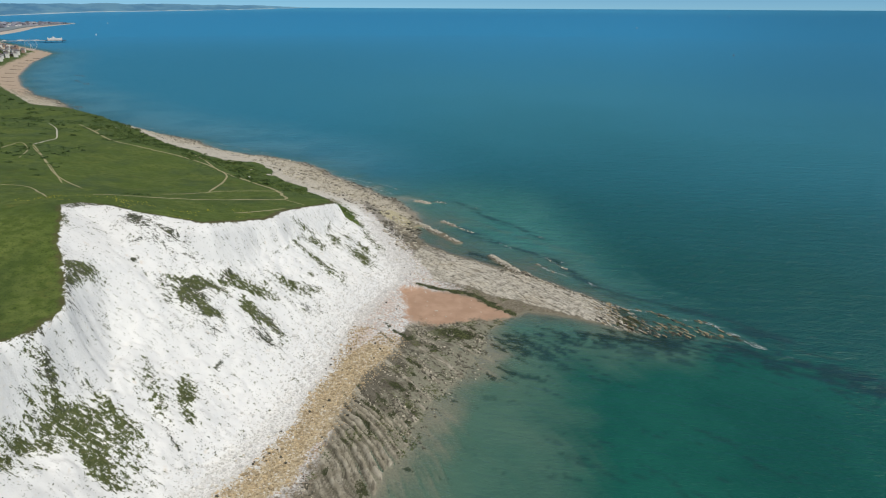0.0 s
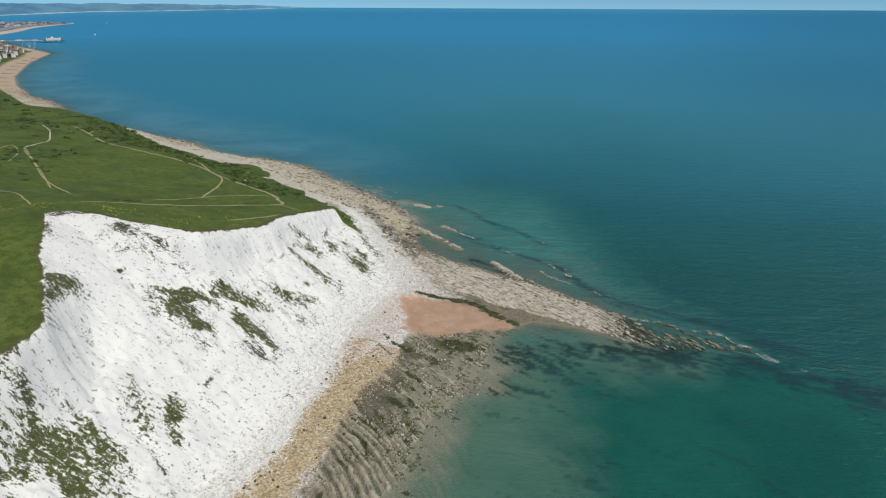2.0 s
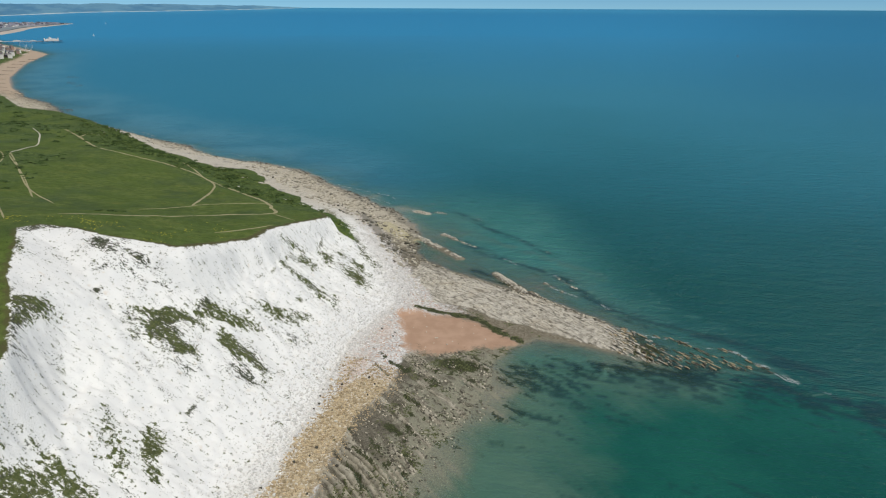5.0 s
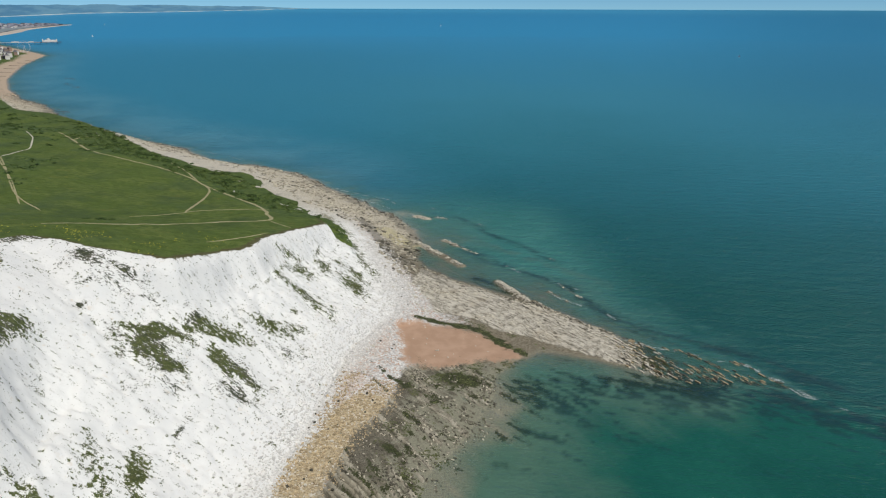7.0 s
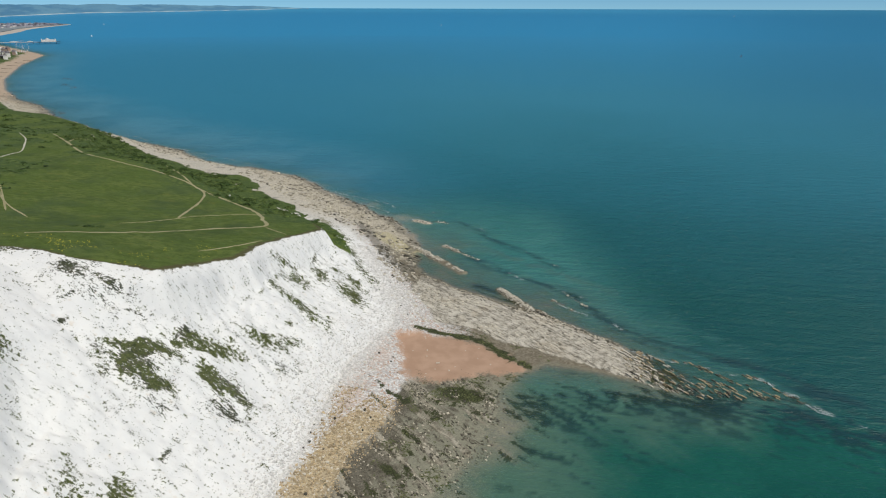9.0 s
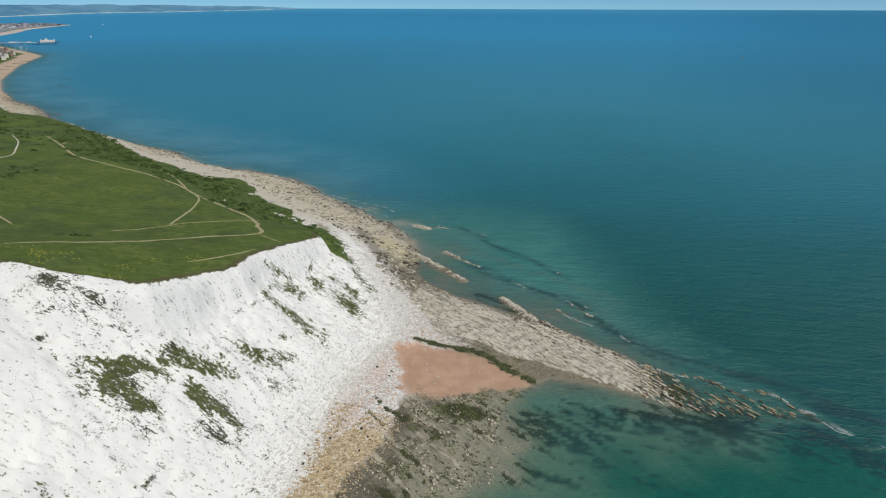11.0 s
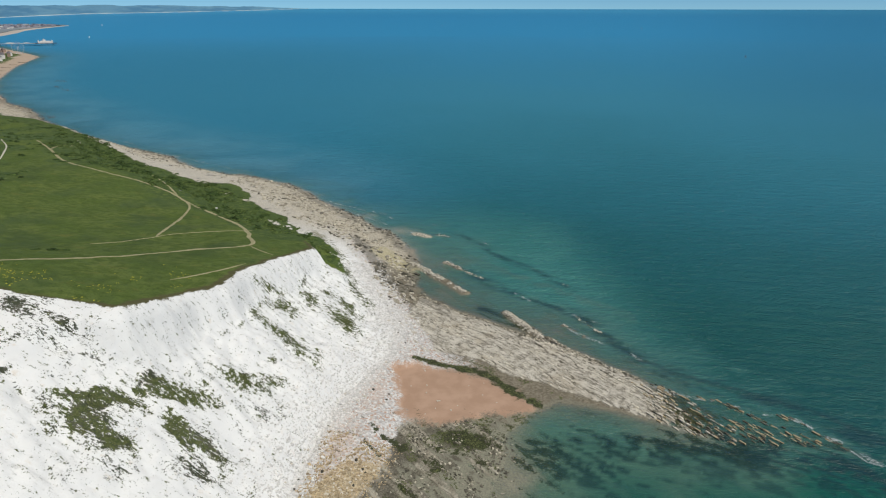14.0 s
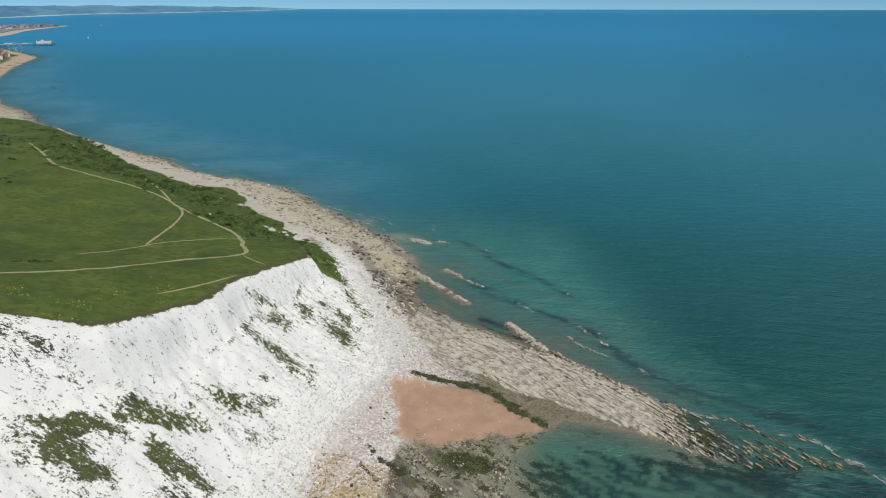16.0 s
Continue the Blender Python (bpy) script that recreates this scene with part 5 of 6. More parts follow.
def scrub():
    shapes = [leaves_shape(170, RNG, 0.085) for _ in range(4)]
    small = [leaves_shape(26, RNG, 0.20) for _ in range(4)]
    x, y, r = scatter(40000, -430, -60, 385, 800, 41)
    t = terrain(x, y)
    n1, n2 = fbm(x / 28, y / 28, 4, 401), fbm(x / 9, y / 9, 3, 405)
    band = (t["sE"] < 14 + 10 * n1) & (t["s"] > 0.30)
    band &= (y > 392 - 0.2 * (x + 62))
    where = np.where(band & (n1 + 0.5 * n2 > -0.12))[0]
    # singles
    pick = where[:240]
    meshes = [quads_mesh("bush", v, q, M_LEAF if k < 3 else M_LEAF_LIGHT) for k, (v, q) in enumerate(shapes)]
    for i in pick:
        s = r.uniform(3.5, 8.0)
        k = int(r.integers(0, 4))
        ob = new("bush", meshes[k])
        ob.matrix_world = Matrix.Translation((x[i], y[i], float(ground_z(x[i], y[i])[0]) - 0.2)) @ Matrix.Rotation(r.uniform(0, 6.28), 4, "Z") @ Matrix.Diagonal((s * r.uniform(0.9, 1.4), s, s * r.uniform(0.5, 0.8), 1))
        tagged(ob, "dense dark green thorn bush on the seaward slope" if k < 3 else "lighter green bramble bush on the seaward slope", "bush", "bushes on the seaward slope")
    for lo, hi, mat, nm, label in ((240, 1700, M_LEAF, "dark_scrub", "low dark green scrub covering the slope above the beach"), (1700, 3300, M_LEAF_LIGHT, "light_scrub", "lighter bracken and bramble between the bushes")):
        g = where[lo:hi]
        s = r.uniform(1.4, 3.4, len(g))
        me = joined(nm, small, r.integers(0, 4, len(g)), turn_z(r.uniform(0, 6.28, len(g)), s * 1.3, s, s * 0.6), np.c_[x[g], y[g], ground_z(x[g], y[g]) - 0.15], mat)
        tagged(new(nm, me), label, "scrub", kind="stuff")
    # bushes standing on the open down
    for bx, by, s in ((-150, 309, 4.5), (-155, 307, 3.5), (-146, 311, 3.2), (-322, 566, 7), (-345, 560, 6), (-372, 640, 6), (-405, 655, 7), (-398, 668, 8), (-290, 445, 6), (-300, 432, 7),
                      (-310, 450, 6), (-285, 420, 6), (-275, 412, 5), (-262, 385, 5), (-240, 372, 4), (-296, 420, 8), (-226, 352, 4), (-318, 462, 6), (-430, 700, 9), (-440, 690, 8),
                      (-455, 730, 9), (-480, 760, 9), (-500, 800, 10), (-520, 830, 10), (-560, 880, 10), (-600, 920, 11), (-640, 960, 11), (-680, 1010, 12)):
        k = int(r.integers(0, 3))
        ob = new("bush", meshes[k])
        ob.matrix_world = Matrix.Translation((bx, by, float(ground_z(bx, by)[0]) - 0.2)) @ Matrix.Rotation(r.uniform(0, 6.28), 4, "Z") @ Matrix.Diagonal((s * 1.4, s, s * 0.6, 1))
        tagged(ob, "dark thorn bush standing on open grass", "bush", "bushes on the open down")
    # thickets over the far part of the down
    x, y, r = scatter(9000, -760, -230, 350, 1150, 43)
    t = terrain(x, y)
    n3 = fbm(x / 40, y / 40, 4, 131)
    g = np.where((t["sE"] > 4) & ((n3 > 0.16) | ((y > 600) & (fbm(x / 25, y / 25, 4, 133) > 0.12))) & (r.uniform(0, 1, len(x)) < 0.8))[0][:1500]
    s = r.uniform(2.0, 5.0, len(g))
    me = joined("far_thickets", small, r.integers(0, 4, len(g)), turn_z(r.uniform(0, 6.28, len(g)), s * 1.5, s, s * 0.5), np.c_[x[g], y[g], ground_z(x[g], y[g]) - 0.15], M_LEAF)
    tagged(new("far_thickets", me), "scattered green thickets over the rough far down", "scrub", kind="stuff")
    # gorse in flower near the cliff edge
    x, y, r = scatter(9000, -175, -60, 170, 380, 42)
    t = terrain(x, y)
    g = np.where((t["sE"] > 2) & (t["sE"] < 26) & (fbm(x / 6, y / 6, 3, 411) + 0.25 * np.exp(-((y - 251) / 7) ** 2) > 0.24) & (y > 243) & (y < 300) & (x < -88))[0][:900]
    s = r.uniform(0.3, 0.8, len(g))
    me = joined("gorse", small, r.integers(0, 4, len(g)), turn_z(r.uniform(0, 6.28, len(g)), s, s, s * 0.7), np.c_[x[g], y[g], ground_z(x[g], y[g])], M_GORSE)
    tagged(new("gorse", me), "small yellow flowering plants along the cliff top", "gorse", kind="stuff")


scrub()

# ---- surf ----
def surf():
    lines = [([(-87, 557), (-81, 551), (-63, 538), (-44, 525), (-34, 511)], 0.6, 1.0), ([(-66, 527), (-52, 514), (-38, 499)], 0.6, 0.8), ([(64, 360), (68, 354), (74, 352)], 0.9, 0.7), ([(26, 464), (29, 459)], 0.8, 0.8),
             ([(38, 385), (46, 375)], 0.8, 0.5), ([(57, 349), (64, 338), (71, 331)], 0.8, 0.45), ([(81, 322), (84, 317)], 0.8, 0.5), ([(-8, 501), (-2, 494)], 0.7, 0.4),
             ([(83, 297), (87, 293), (94, 289), (103, 285)], 0.9, 0.55), ([(105, 283), (114, 282)], 0.9, 0.6), ([(115, 277), (123, 277), (129, 274), (131, 268), (137, 262), (138, 256), (142, 249), (147, 245)], 0.5, 1.0),
             ([(124, 278), (131, 269), (138, 258), (146, 247)], 1.1, 0.6), ([(150, 243), (156, 236)], 0.6, 0.3),
             ([(-20, 484), (-10, 477)], 1.2, 0.5), ([(-4, 481), (5, 475)], 1.0, 0.4), ([(4, 431), (22, 406)], 0.8, 0.25),
             ([(-230, 690), (-260, 712), (-300, 742)], 2.0, 0.25), ([(-172, 650), (-200, 668), (-225, 690)], 2.0, 0.2), ([(-330, 770), (-350, 790), (-390, 815)], 1.6, 0.4)]
    shape = []
    for k in range(4):
        v = np.array([[math.cos(a) * RNG.uniform(0.3, 0.6), math.sin(a) * RNG.uniform(0.3, 0.6), 0] for a in (0.3, 1.7, 3.3, 4.9)])
        shape.append((v, np.array([[0, 1, 2, 3]])))
    r = np.random.default_rng(77)
    P, S, A = [], [], []
    for pts, wide, much in lines:
        c = smooth_line(pts, 0.5)
        for p, d in zip(c, np.gradient(c, axis=0)):
            for _ in range(16):
                if r.uniform() < 1.1 * much * step(0.46, 0.62, vnoise(np.array(p[0] / 2.0), np.array(p[1] / 2.0), 3)):
                    sway = 1.6 * (vnoise(np.array(p[0] / 4), np.array(p[1] / 4), 12) - 0.5) * min(1, wide * 2)
                    P.append([p[0] + sway + r.normal(0, wide * 0.5), p[1] + sway + r.normal(0, wide * 0.5), 0.10])
                    S.append(r.uniform(0.10, 0.34) * (0.5 + wide * 0.5))
                    A.append(math.atan2(d[1], d[0]))
    P, S, A = np.array(P), np.array(S), np.array(A)
    P[:, 2] += np.arange(len(P)) % 7 * 0.012
    me = joined("surf", shape, r.integers(0, 4, len(P)), turn_z(A + r.normal(0, 0.3, len(A)), S * 2.0, S * 0.9, S), P, M_FOAM)
    tagged(new("surf", me), "thin white lines of breaking foam among the rocks", "foam", kind="stuff")


surf()

# ---- the town far along the coast ----
M_STUCCO = plain("white_stucco", (0.74, 0.72, 0.68), (0.62, 0.60, 0.56), 0.05)
M_BRICK = plain("brown_brick", (0.34, 0.24, 0.19), (0.26, 0.20, 0.17), 0.05)
M_SLATE = plain("slate", (0.16, 0.16, 0.18), (0.22, 0.20, 0.20), 0.1)
M_PANE = plain("dark_panes", (0.07, 0.09, 0.11), (0.10, 0.12, 0.14), 0.3, 0.3)
M_TIMBER = plain("weathered_timber", (0.15, 0.13, 0.105), (0.21, 0.185, 0.15), 0.4)
M_IRON = plain("white_iron", (0.66, 0.68, 0.70), (0.55, 0.57, 0.60), 0.1, 0.5)
M_DARKIRON = plain("dark_iron", (0.05, 0.06, 0.08), (0.08, 0.09, 0.10), 0.2, 0.6)
M_LEADROOF = plain("grey_lead_roof", (0.42, 0.46, 0.50), (0.52, 0.55, 0.58), 0.1, 0.5)


def thing(name, label, category, group=""):
    return tagged(new(name), label, category, group)


def pier():
    head, root = Vector((-1560, 2808, 0)), Vector((-2010, 2540, 0))
    p = thing("pier", "long white seaside pier with a domed pavilion at its head", "pier")
    way = (root - head).normalized()
    turn = math.atan2(way.y, way.x)
    size = (root - head).length
    at = lambda d, side=0.0, z=0.0: head + way * d + Vector((-way.y, way.x, 0)) * side + Vector((0, 0, z))
    bm = bmesh.new()
    c = at(size / 2 + 35)
    box(bm, c.x, c.y, 6.6, size - 60, 15, 1.2, turn)
    c = at(32)
    box(bm, c.x, c.y, 6.6, 84, 38, 1.2, turn)
    part("deck", bm, M_DARKIRON, p, "dark iron and timber deck")
    for k in range(26):
        for side in (-6, 6):
            bm = bmesh.new()
            tube(bm, at(k * 20 + 4, side, -6), at(k * 20 + 4, side, 6.8), 0.6, 0.5)
            part("pile", bm, M_DARKIRON, p)
    bm = bmesh.new()
    c = at(30)
    box(bm, c.x, c.y, 7.8, 52, 24, 6, turn)
    box(bm, c.x, c.y, 13.5, 36, 18, 3, turn)
    pav = part("pavilion", bm, M_STUCCO, p, "white domed pavilion")
    bm = bmesh.new()
    bmesh.ops.create_uvsphere(bm, u_segments=16, v_segments=8, radius=7, matrix=Matrix.Translation(at(34, 0, 16.4)) @ Matrix.Diagonal((1, 1, 0.9, 1)))
    tube(bm, at(34, 0, 22), at(34, 0, 27), 0.7, 0.2)
    part("dome", bm, M_LEADROOF, pav, "pale grey dome")
    for d in (6, 54):
        bm = bmesh.new()
        q = at(d)
        tube(bm, (q.x, q.y, 13), (q.x, q.y, 17), 3.0, 2.6, 10)
        tube(bm, (q.x, q.y, 17), (q.x, q.y, 20), 2.9, 0.2, 10)
        part("turret", bm, M_STUCCO, pav)
    for k in range(14):
        bm = bmesh.new()
        q = at(4 + k * 4, -13.2)
        box(bm, q.x, q.y, 9.5, 2.2, 0.6, 4, turn)
        part("window", bm, M_PANE, pav)
    for d, w, h in ((95, 20, 3.5), (150, 26, 4.5), (205, 14, 3.5), (262, 30, 4.5), (330, 16, 3.5), (400, 28, 5)):
        bm = bmesh.new()
        q = at(d)
        box(bm, q.x, q.y, 7.8, w, 9, h, turn)
        k = part("kiosk", bm, M_STUCCO, p, "white timber kiosk")
        bm = bmesh.new()
        tube(bm, (q.x, q.y, 7.8 + h), (q.x, q.y, 9.8 + h), 4.5, 0.3, 8)
        part("roof", bm, M_LEADROOF, k)
    bm = bmesh.new()
    for side in (-7.3, 7.3):
        q = at(size / 2 + 35, side)
        box(bm, q.x, q.y, 7.8, size - 60, 0.25, 1.1, turn)
    part("railing", bm, M_IRON, p)


pier()


def house(x, y, w, d, h, turn, white, hip):
    z = float(ground_z(x, y)[0]) - 0.5
    o = thing("town_house", "white stucco seafront hotel with a slate roof" if white else "brown brick town house with a slate roof", "building", "buildings along the seafront")
    o.matrix_world = Matrix.Translation((x, y, z)) @ Matrix.Rotation(turn, 4, "Z")
    bm = bmesh.new()
    box(bm, 0, 0, 0, w, d, h)
    box(bm, 0, 0, h, w + 0.8, d + 0.8, 0.6)
    wall = part("wall", bm, M_STUCCO if white else M_BRICK, o)
    bm = bmesh.new()
    v = box(bm, 0, 0, h + 0.6, w, d, 3.2)
    for q in v:
        if q.co.z > h + 2:
            q.co.x *= 0.75 if hip else 0.97
            q.co.y *= 0.15
    roof = part("roof", bm, M_SLATE, o)
    for side in (-0.3, 0.3):
        bm = bmesh.new()
        box(bm, w * side, 0, h + 2.4, 2.2, 1.4, 2.8)
        part("chimney", bm, M_BRICK, roof)
    floors, bays = max(2, int(h / 3.6)), max(3, int(w / 7))
    for k in range(bays):
        for f in range(floors):
            bm = bmesh.new()
            box(bm, (k + 0.5) / bays * w - w / 2, -d / 2 - 0.03, 1.2 + f * 3.6, 1.9, 0.3, 2.1)
            part("window", bm, M_PANE, wall)
    return o


def town():
    r = np.random.default_rng(8)
    az, d = np.radians(r.uniform(-35.2, -32.0, 420)), r.uniform(1960, 2850, 420)
    x, y = VIEWPOINT[0] + d * np.sin(az), VIEWPOINT[1] + d * np.cos(az)
    t = terrain(x, y)
    spots = []
    for i in np.where(t["sB"] > 8)[0]:
        if all(math.hypot(x[i] - u, y[i] - v) > 20 for u, v in spots) and len(spots) < 70:
            spots.append((x[i], y[i]))
    for u, v in spots:
        house(u, v, r.uniform(10, 20), r.uniform(9, 13), r.uniform(7, 13), radians(-42) + r.uniform(-0.3, 0.3), r.uniform() < 0.72, r.uniform() < 0.5)
    # trees between the houses
    shapes = [leaves_shape(150, RNG, 0.10, 0.9) for _ in range(3)]
    bm = bmesh.new()
    tube(bm, (0, 0, -0.6), (0, 0, 0.25), 0.05, 0.03)
    trunk = bpy.data.meshes.new("trunk")
    bm.to_mesh(trunk)
    bm.free()
    trunk.materials.append(M_TIMBER)
    crowns = [quads_mesh("crown", v, q, M_LEAF) for v, q in shapes]
    for k in range(46):
        if k < 22:
            t = r.uniform(0, 1)
            x, y = -1215 - 170 * t + r.uniform(-40, 10), 1960 + 90 * t + r.uniform(-120, 40)
        else:
            t = r.uniform(0, 1)
            x, y = -1000 - 230 * t + r.uniform(-90, -20), 1420 + 480 * t + r.uniform(-20, 40)
        s = r.uniform(9, 17)
        o = thing("tree", "round-headed green tree beside the seafront", "tree", "trees by the seafront")
        o.matrix_world = Matrix.Translation((x, y, float(ground_z(x, y)[0]) + s * 0.45)) @ Matrix.Rotation(r.uniform(0, 6), 4, "Z") @ Matrix.Diagonal((s * 1.2, s * 1.2, s, 1))
        for nm, me in (("trunk", trunk), ("crown", crowns[k % 3])):
            c = new(nm, me)
            c.parent = o


town()


def observation_wheel():
    x, y = -1352, 2235
    z = float(ground_z(x, y)[0])
    o = thing("observation_wheel", "tall white observation wheel on the seafront", "wheel")
    o.matrix_world = Matrix.Translation((x, y, z)) @ Matrix.Rotation(radians(35), 4, "Z")
    R, H = 17.0, 19.0
    bm = bmesh.new()
    for k in range(32):
        a, b = k / 32 * 2 * math.pi, (k + 1) / 32 * 2 * math.pi
        for side in (-0.8, 0.8):
            tube(bm, (math.cos(a) * R, side, H + math.sin(a) * R), (math.cos(b) * R, side, H + math.sin(b) * R), 0.16, 0.16, 5)
    part("rim", bm, M_IRON, o)
    for k in range(16):
        a = k / 16 * 2 * math.pi
        bm = bmesh.new()
        tube(bm, (0, 0, H), (math.cos(a) * R, 0, H + math.sin(a) * R), 0.12, 0.10, 5)
        part("spoke", bm, M_IRON, o)
        bm = bmesh.new()
        box(bm, math.cos(a) * (R + 0.6), 0, H + math.sin(a) * (R + 0.6) - 1.2, 1.5, 1.5, 1.8)
        part("gondola", bm, M_IRON, o)
    for sx in (-6, 6):
        for sy in (-2.4, 2.4):
            bm = bmesh.new()
            tube(bm, (sx, sy, -0.3), (0, sy * 0.4, H), 0.4, 0.3, 6)
            part("leg", bm, M_IRON, o)


observation_wheel()


def groynes():
    base = thing("groyne", "dark wet timber groyne running down the shingle beach", "groyne", "groynes on the beach")
    bm = bmesh.new()
    box(bm, 0, 0, -1.5, 28, 0.5, 2.0)
    part("planking", bm, M_TIMBER, base)
    for k in range(9):
        bm = bmesh.new()
        box(bm, -12.8 + k * 3.2, 0.45, -1.6, 0.45, 0.45, 3.0)
        part("post", bm, M_TIMBER, base)
    rows = smooth_line([(-735, 1150), (-800, 1240), (-890, 1380), (-985, 1560), (-1075, 1740), (-1130, 1900)], 74)
    for k, (x, y) in enumerate(rows):
        m = pose(float(x) - 7, float(y), 0.5, 0, 2.0, -6)
        if k == 0:
            base.matrix_basis = m
        else:
            copy_thing(base, m)


groynes()

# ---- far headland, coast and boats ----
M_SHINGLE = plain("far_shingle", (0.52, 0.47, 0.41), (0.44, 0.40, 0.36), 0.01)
# Haze is put into the blue-grey of the far roofs and land.
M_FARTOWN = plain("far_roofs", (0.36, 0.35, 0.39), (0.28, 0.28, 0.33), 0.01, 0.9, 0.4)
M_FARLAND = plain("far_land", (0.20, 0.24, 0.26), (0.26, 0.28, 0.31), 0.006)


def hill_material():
    k = Mat("hazed_hills")
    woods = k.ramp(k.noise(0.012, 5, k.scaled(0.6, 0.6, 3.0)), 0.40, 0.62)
    # Both tones carry the blue of distance haze in the colour itself.
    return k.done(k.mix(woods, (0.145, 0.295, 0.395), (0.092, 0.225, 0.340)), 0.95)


M_HILLS = hill_material()
# Beach tone turned pale blue by haze painted into it.
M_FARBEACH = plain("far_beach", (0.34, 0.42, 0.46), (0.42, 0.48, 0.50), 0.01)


def bearing(x, y):
    dx, dy = np.asarray(x, float) - VIEWPOINT[0], np.asarray(y, float) - VIEWPOINT[1]
    return np.arctan2(dx, dy), np.hypot(dx, dy)


def headland():
    front = smooth_line([(-2300, 3380), (-2262, 3492), (-2480, 4050), (-2739, 4604), (-2960, 5250), (-3144, 5865)], 60)
    back = smooth_line([(-4200, 3900), (-4400, 4600), (-4500, 5300), (-4200, 5900), (-3650, 6050), (-3150, 5900)], 60)
    n = 60
    f = front[np.linspace(0, len(front) - 1, n).astype(int)]
    b = back[np.linspace(0, len(back) - 1, n).astype(int)]
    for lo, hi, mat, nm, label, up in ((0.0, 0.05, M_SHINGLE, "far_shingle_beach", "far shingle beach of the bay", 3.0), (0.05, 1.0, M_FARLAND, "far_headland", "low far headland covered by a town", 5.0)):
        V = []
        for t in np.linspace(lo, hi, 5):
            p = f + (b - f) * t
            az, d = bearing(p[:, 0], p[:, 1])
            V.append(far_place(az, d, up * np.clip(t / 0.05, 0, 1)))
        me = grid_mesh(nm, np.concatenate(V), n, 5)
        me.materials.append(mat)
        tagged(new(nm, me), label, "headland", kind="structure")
    r = np.random.default_rng(15)
    k, t = r.uniform(0, 0.93, 900), r.uniform(0.13, 0.9, 900)
    i = (k * (n - 1)).astype(int)
    p = f[i] + (b[i] - f[i]) * t[:, None]
    az, d = bearing(p[:, 0], p[:, 1])
    q = far_place(az, d, 4.0)
    s = settle(d) / d
    turns = turn_z(r.uniform(-0.5, 0.5, 900) + 0.6, s * r.uniform(12, 30, 900), s * r.uniform(8, 14, 900), s * r.uniform(5, 11, 900))
    blocks = [cube_shape(1, RNG, 0.02, 1.0)]
    for flag, mat, nm, label in ((0, M_FARTOWN, "far_roofs", "roofs of the far town, haze painted into their blue-grey colour"), (1, M_STUCCO, "far_white_houses", "white houses of the far town")):
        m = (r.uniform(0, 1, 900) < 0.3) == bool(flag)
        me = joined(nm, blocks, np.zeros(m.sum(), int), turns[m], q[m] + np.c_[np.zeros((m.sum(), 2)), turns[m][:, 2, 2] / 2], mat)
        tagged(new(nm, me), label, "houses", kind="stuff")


headland()


def far_coast():
    """Hills and a beach at the end of the bay, set by view angles, haze in their colours."""
    az = np.radians(np.arange(-50, -10.8, 0.1))
    deg = np.degrees(az)
    low = np.interp(deg, [-50, -32.6, -27.3, -21.5, -15.2, -11], [-1.2, -0.65, -0.42, -0.32, -0.17, -0.035])
    crest = np.interp(deg, [-50, -32.5, -27, -21.4, -18, -15.1, -12.5, -11], [0.20, 0.18, 0.20, 0.18, 0.13, 0.11, 0.05, -0.02])
    crest = crest + (vnoise(deg * 0.9, 0 * deg, 3) - 0.5) * 0.09 * np.clip((-11.5 - deg) / 3, 0, 1) + (vnoise(deg * 4, 0 * deg, 8) - 0.5) * 0.025
    crest = np.maximum(crest, low + 0.015)
    r0 = settle(VIEWPOINT[2] / np.tan(np.radians(-low)))

    def row(el, r):
        return np.stack([VIEWPOINT[0] + r * np.sin(az), VIEWPOINT[1] + r * np.cos(az), VIEWPOINT[2] + r * np.tan(np.radians(el))], -1)
    beach = low + np.interp(deg, [-50, -30, -20, -11], [0.06, 0.05, 0.04, 0.03]) * (0.7 + 0.6 * vnoise(deg * 3, 0 * deg, 5))
    top = np.maximum(crest, beach + 0.008)
    r1 = np.minimum(r0 + 14, 4888)
    for rows, nm, mat, label in (([row(low - 0.02, r0 - 4), row(beach, r1)], "distant_beach", M_FARBEACH, "distant beach at the end of the bay, paled by painted haze"),
                                 ([row(beach, r1), row(beach + (top - beach) * 0.35, r1 + 4), row(beach + (top - beach) * 0.7, r1 + 7), row(top, r1 + 10)], "backdrop_hills", M_HILLS, "distant hills with haze painted into their blue-grey colour")):
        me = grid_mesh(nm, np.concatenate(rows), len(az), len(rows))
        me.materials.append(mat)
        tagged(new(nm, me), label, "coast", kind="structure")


far_coast()


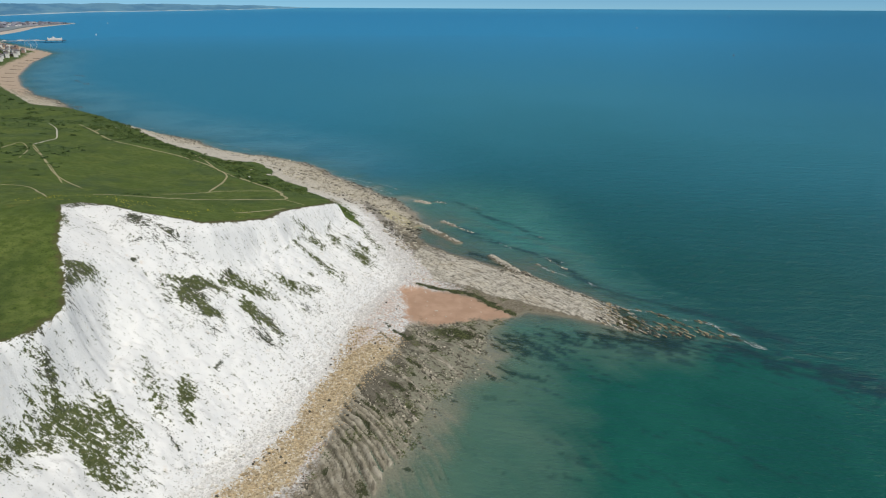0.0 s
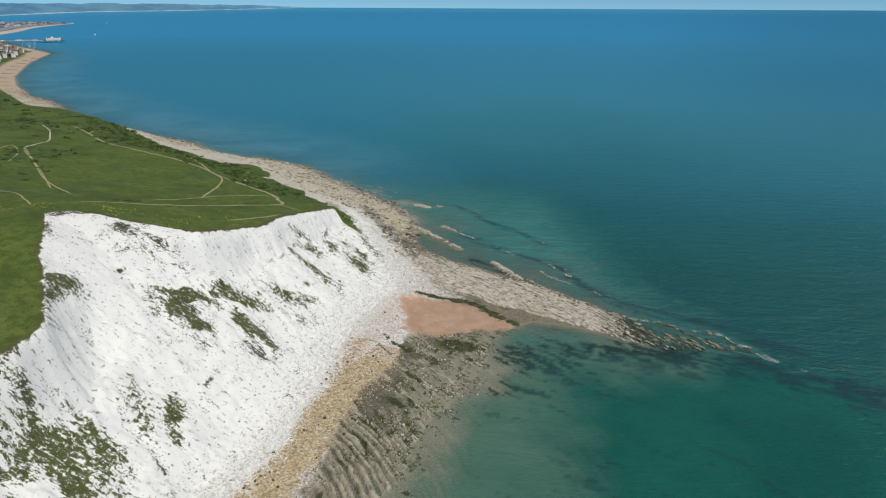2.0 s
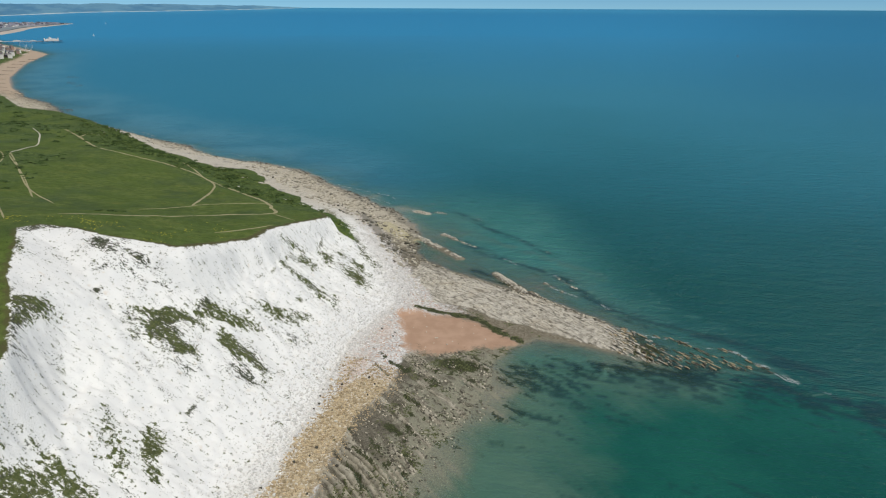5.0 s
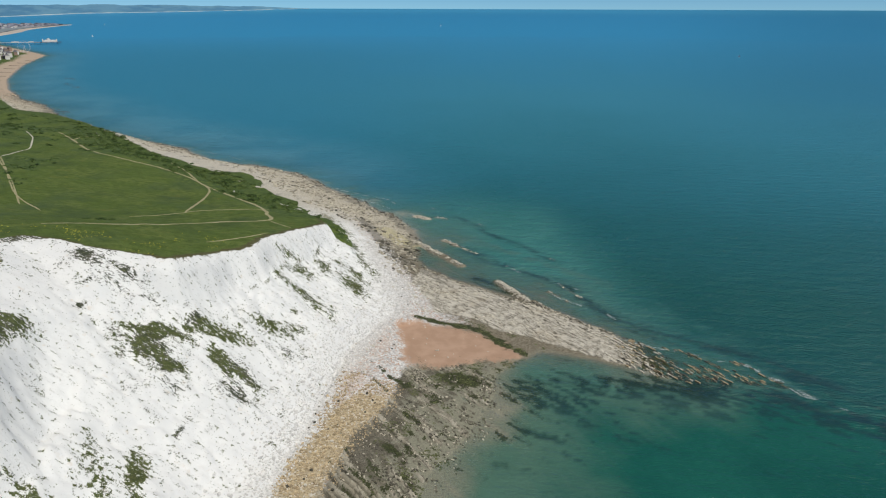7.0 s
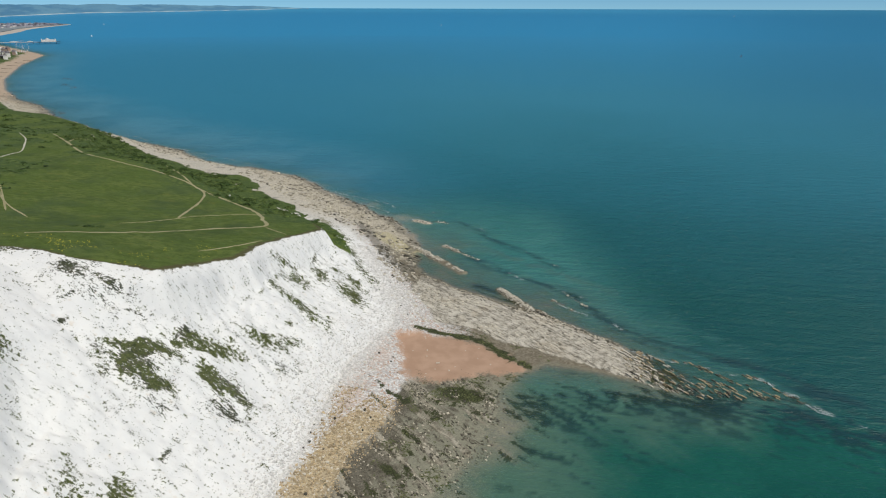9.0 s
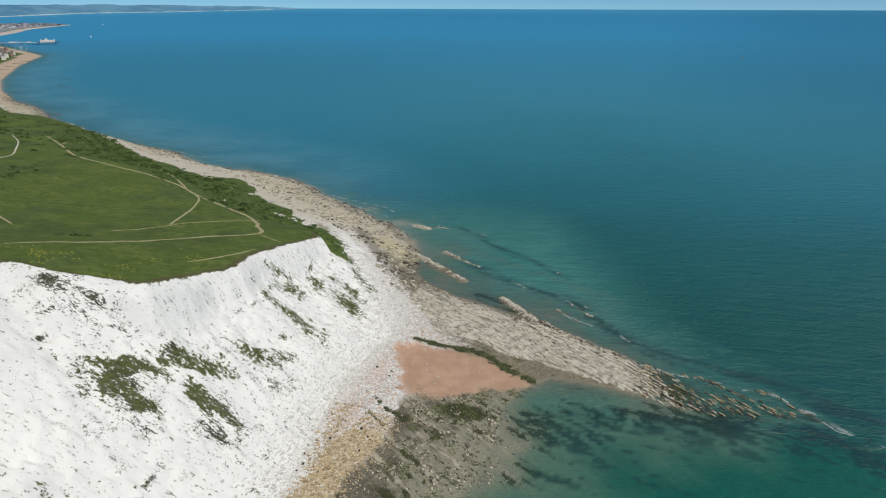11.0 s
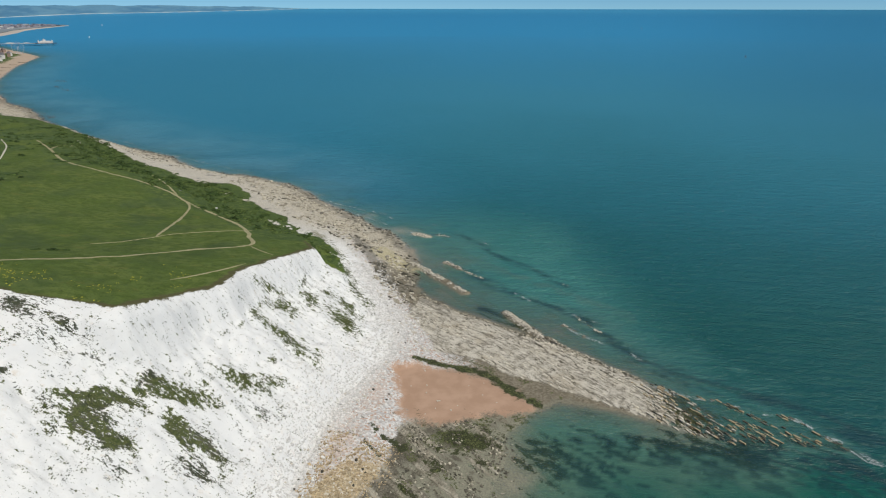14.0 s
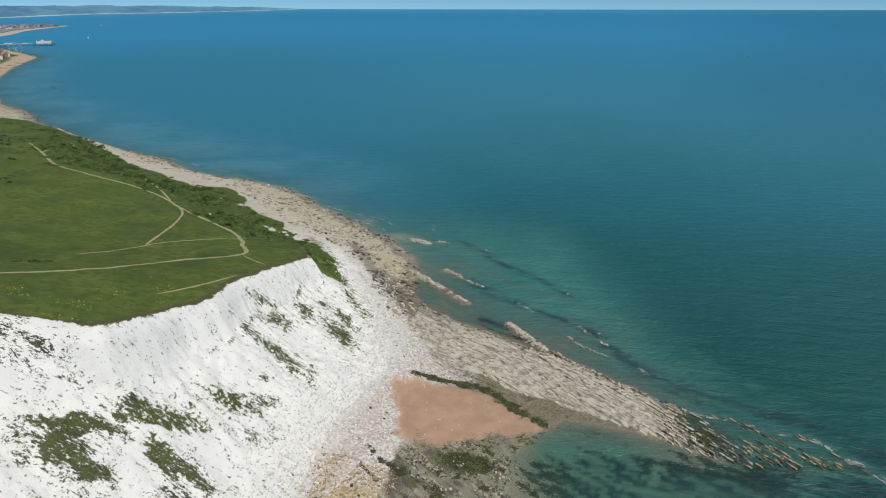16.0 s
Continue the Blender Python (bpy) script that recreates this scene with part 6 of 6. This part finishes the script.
def sail_boat(x, y, size, mat_sail, label):
    az, d = bearing(x, y)
    p = far_place(az, d, 0.0)
    s = float(settle(d) / d) * size * 0.72
    o = thing("sailing_boat", label, "boat", "boats out at sea")
    o.matrix_world = Matrix.Translation(p.tolist()) @ Matrix.Rotation(radians(25), 4, "Z") @ Matrix.Scale(s, 4)
    bm = bmesh.new()
    v = box(bm, 0, 0, -0.3, 9, 2.8, 1.5)
    for q in v:
        if q.co.z < 0:
            q.co.x *= 0.75
            q.co.y *= 0.5
        if q.co.x > 3:
            q.co.y *= 0.15
    part("hull", bm, M_STUCCO, o)
    bm = bmesh.new()
    tube(bm, (0.6, 0, 1), (0.6, 0, 13), 0.12, 0.08)
    part("mast", bm, M_IRON, o)
    for pts in (((0.5, 0, 2.2), (-4, 0.5, 2.4), (0.5, 0, 12.6)), ((0.9, 0, 2.0), (4.3, 0.4, 1.6), (0.9, 0, 11.5))):
        bm = bmesh.new()
        a = [bm.verts.new(q) for q in pts]
        b = [bm.verts.new((q[0], q[1] + 0.08, q[2])) for q in pts]
        bm.faces.new(a)
        bm.faces.new(b[::-1])
        for i in range(3):
            bm.faces.new((a[i], b[i], b[(i + 1) % 3], a[(i + 1) % 3]))
        part("sail", bm, mat_sail, o)


M_SAIL = plain("sailcloth", (0.80, 0.80, 0.78), (0.72, 0.72, 0.70), 0.5)
M_REDSAIL = plain("dark_sailcloth", (0.18, 0.13, 0.14), (0.14, 0.10, 0.12), 0.5)
for bx, by, bs, sail in ((-1767, 3490, 1.1, M_SAIL), (-2899, 5936, 1.3, M_SAIL), (-7, 5945, 1.2, M_SAIL), (1494, 5215, 1.0, M_SAIL), (933, 2150, 0.9, M_REDSAIL), (6021, 14247, 2.6, M_SAIL)):
    sail_boat(bx, by, bs, sail, "small yacht with white sails far out" if sail == M_SAIL else "small yacht with dark sails far out")


def offshore_rocks():
    r = np.random.default_rng(19)
    for k, (ax, ay, bx, by, n) in enumerate(((-797, 1448, -760, 1420, 18), (-735, 1340, -668, 1262, 34), (-560, 985, -530, 960, 20))):
        t = r.uniform(0, 1, n)
        s = r.uniform(1, 3, n)
        place = np.c_[ax + (bx - ax) * t + r.normal(0, 4, n), ay + (by - ay) * t + r.normal(0, 4, n), np.full(n, -0.2)]
        me = joined("offshore_rocks", LUMPS, r.integers(0, 5, n), turn_z(r.uniform(0, 6, n), s * 1.8, s, 0.8), place, M_DARKRUBBLE)
        tagged(new("offshore_rocks", me), "low rocks awash far along the shore", "rocks", kind="stuff")


offshore_rocks()


def signboard():
    x, y = -139.0, 459.0
    o = thing("signboard", "small white board on two posts beside the footpath", "sign")
    o.matrix_world = Matrix.Translation((x, y, float(ground_z(x, y)[0]))) @ Matrix.Rotation(radians(15), 4, "Z")
    bm = bmesh.new()
    box(bm, 0, 0, 0.7, 1.3, 0.1, 1.0)
    part("board", bm, M_STUCCO, o)
    for sx in (-0.5, 0.5):
        bm = bmesh.new()
        box(bm, sx, 0.1, -0.2, 0.1, 0.1, 1.9)
        part("post", bm, M_TIMBER, o)


signboard()
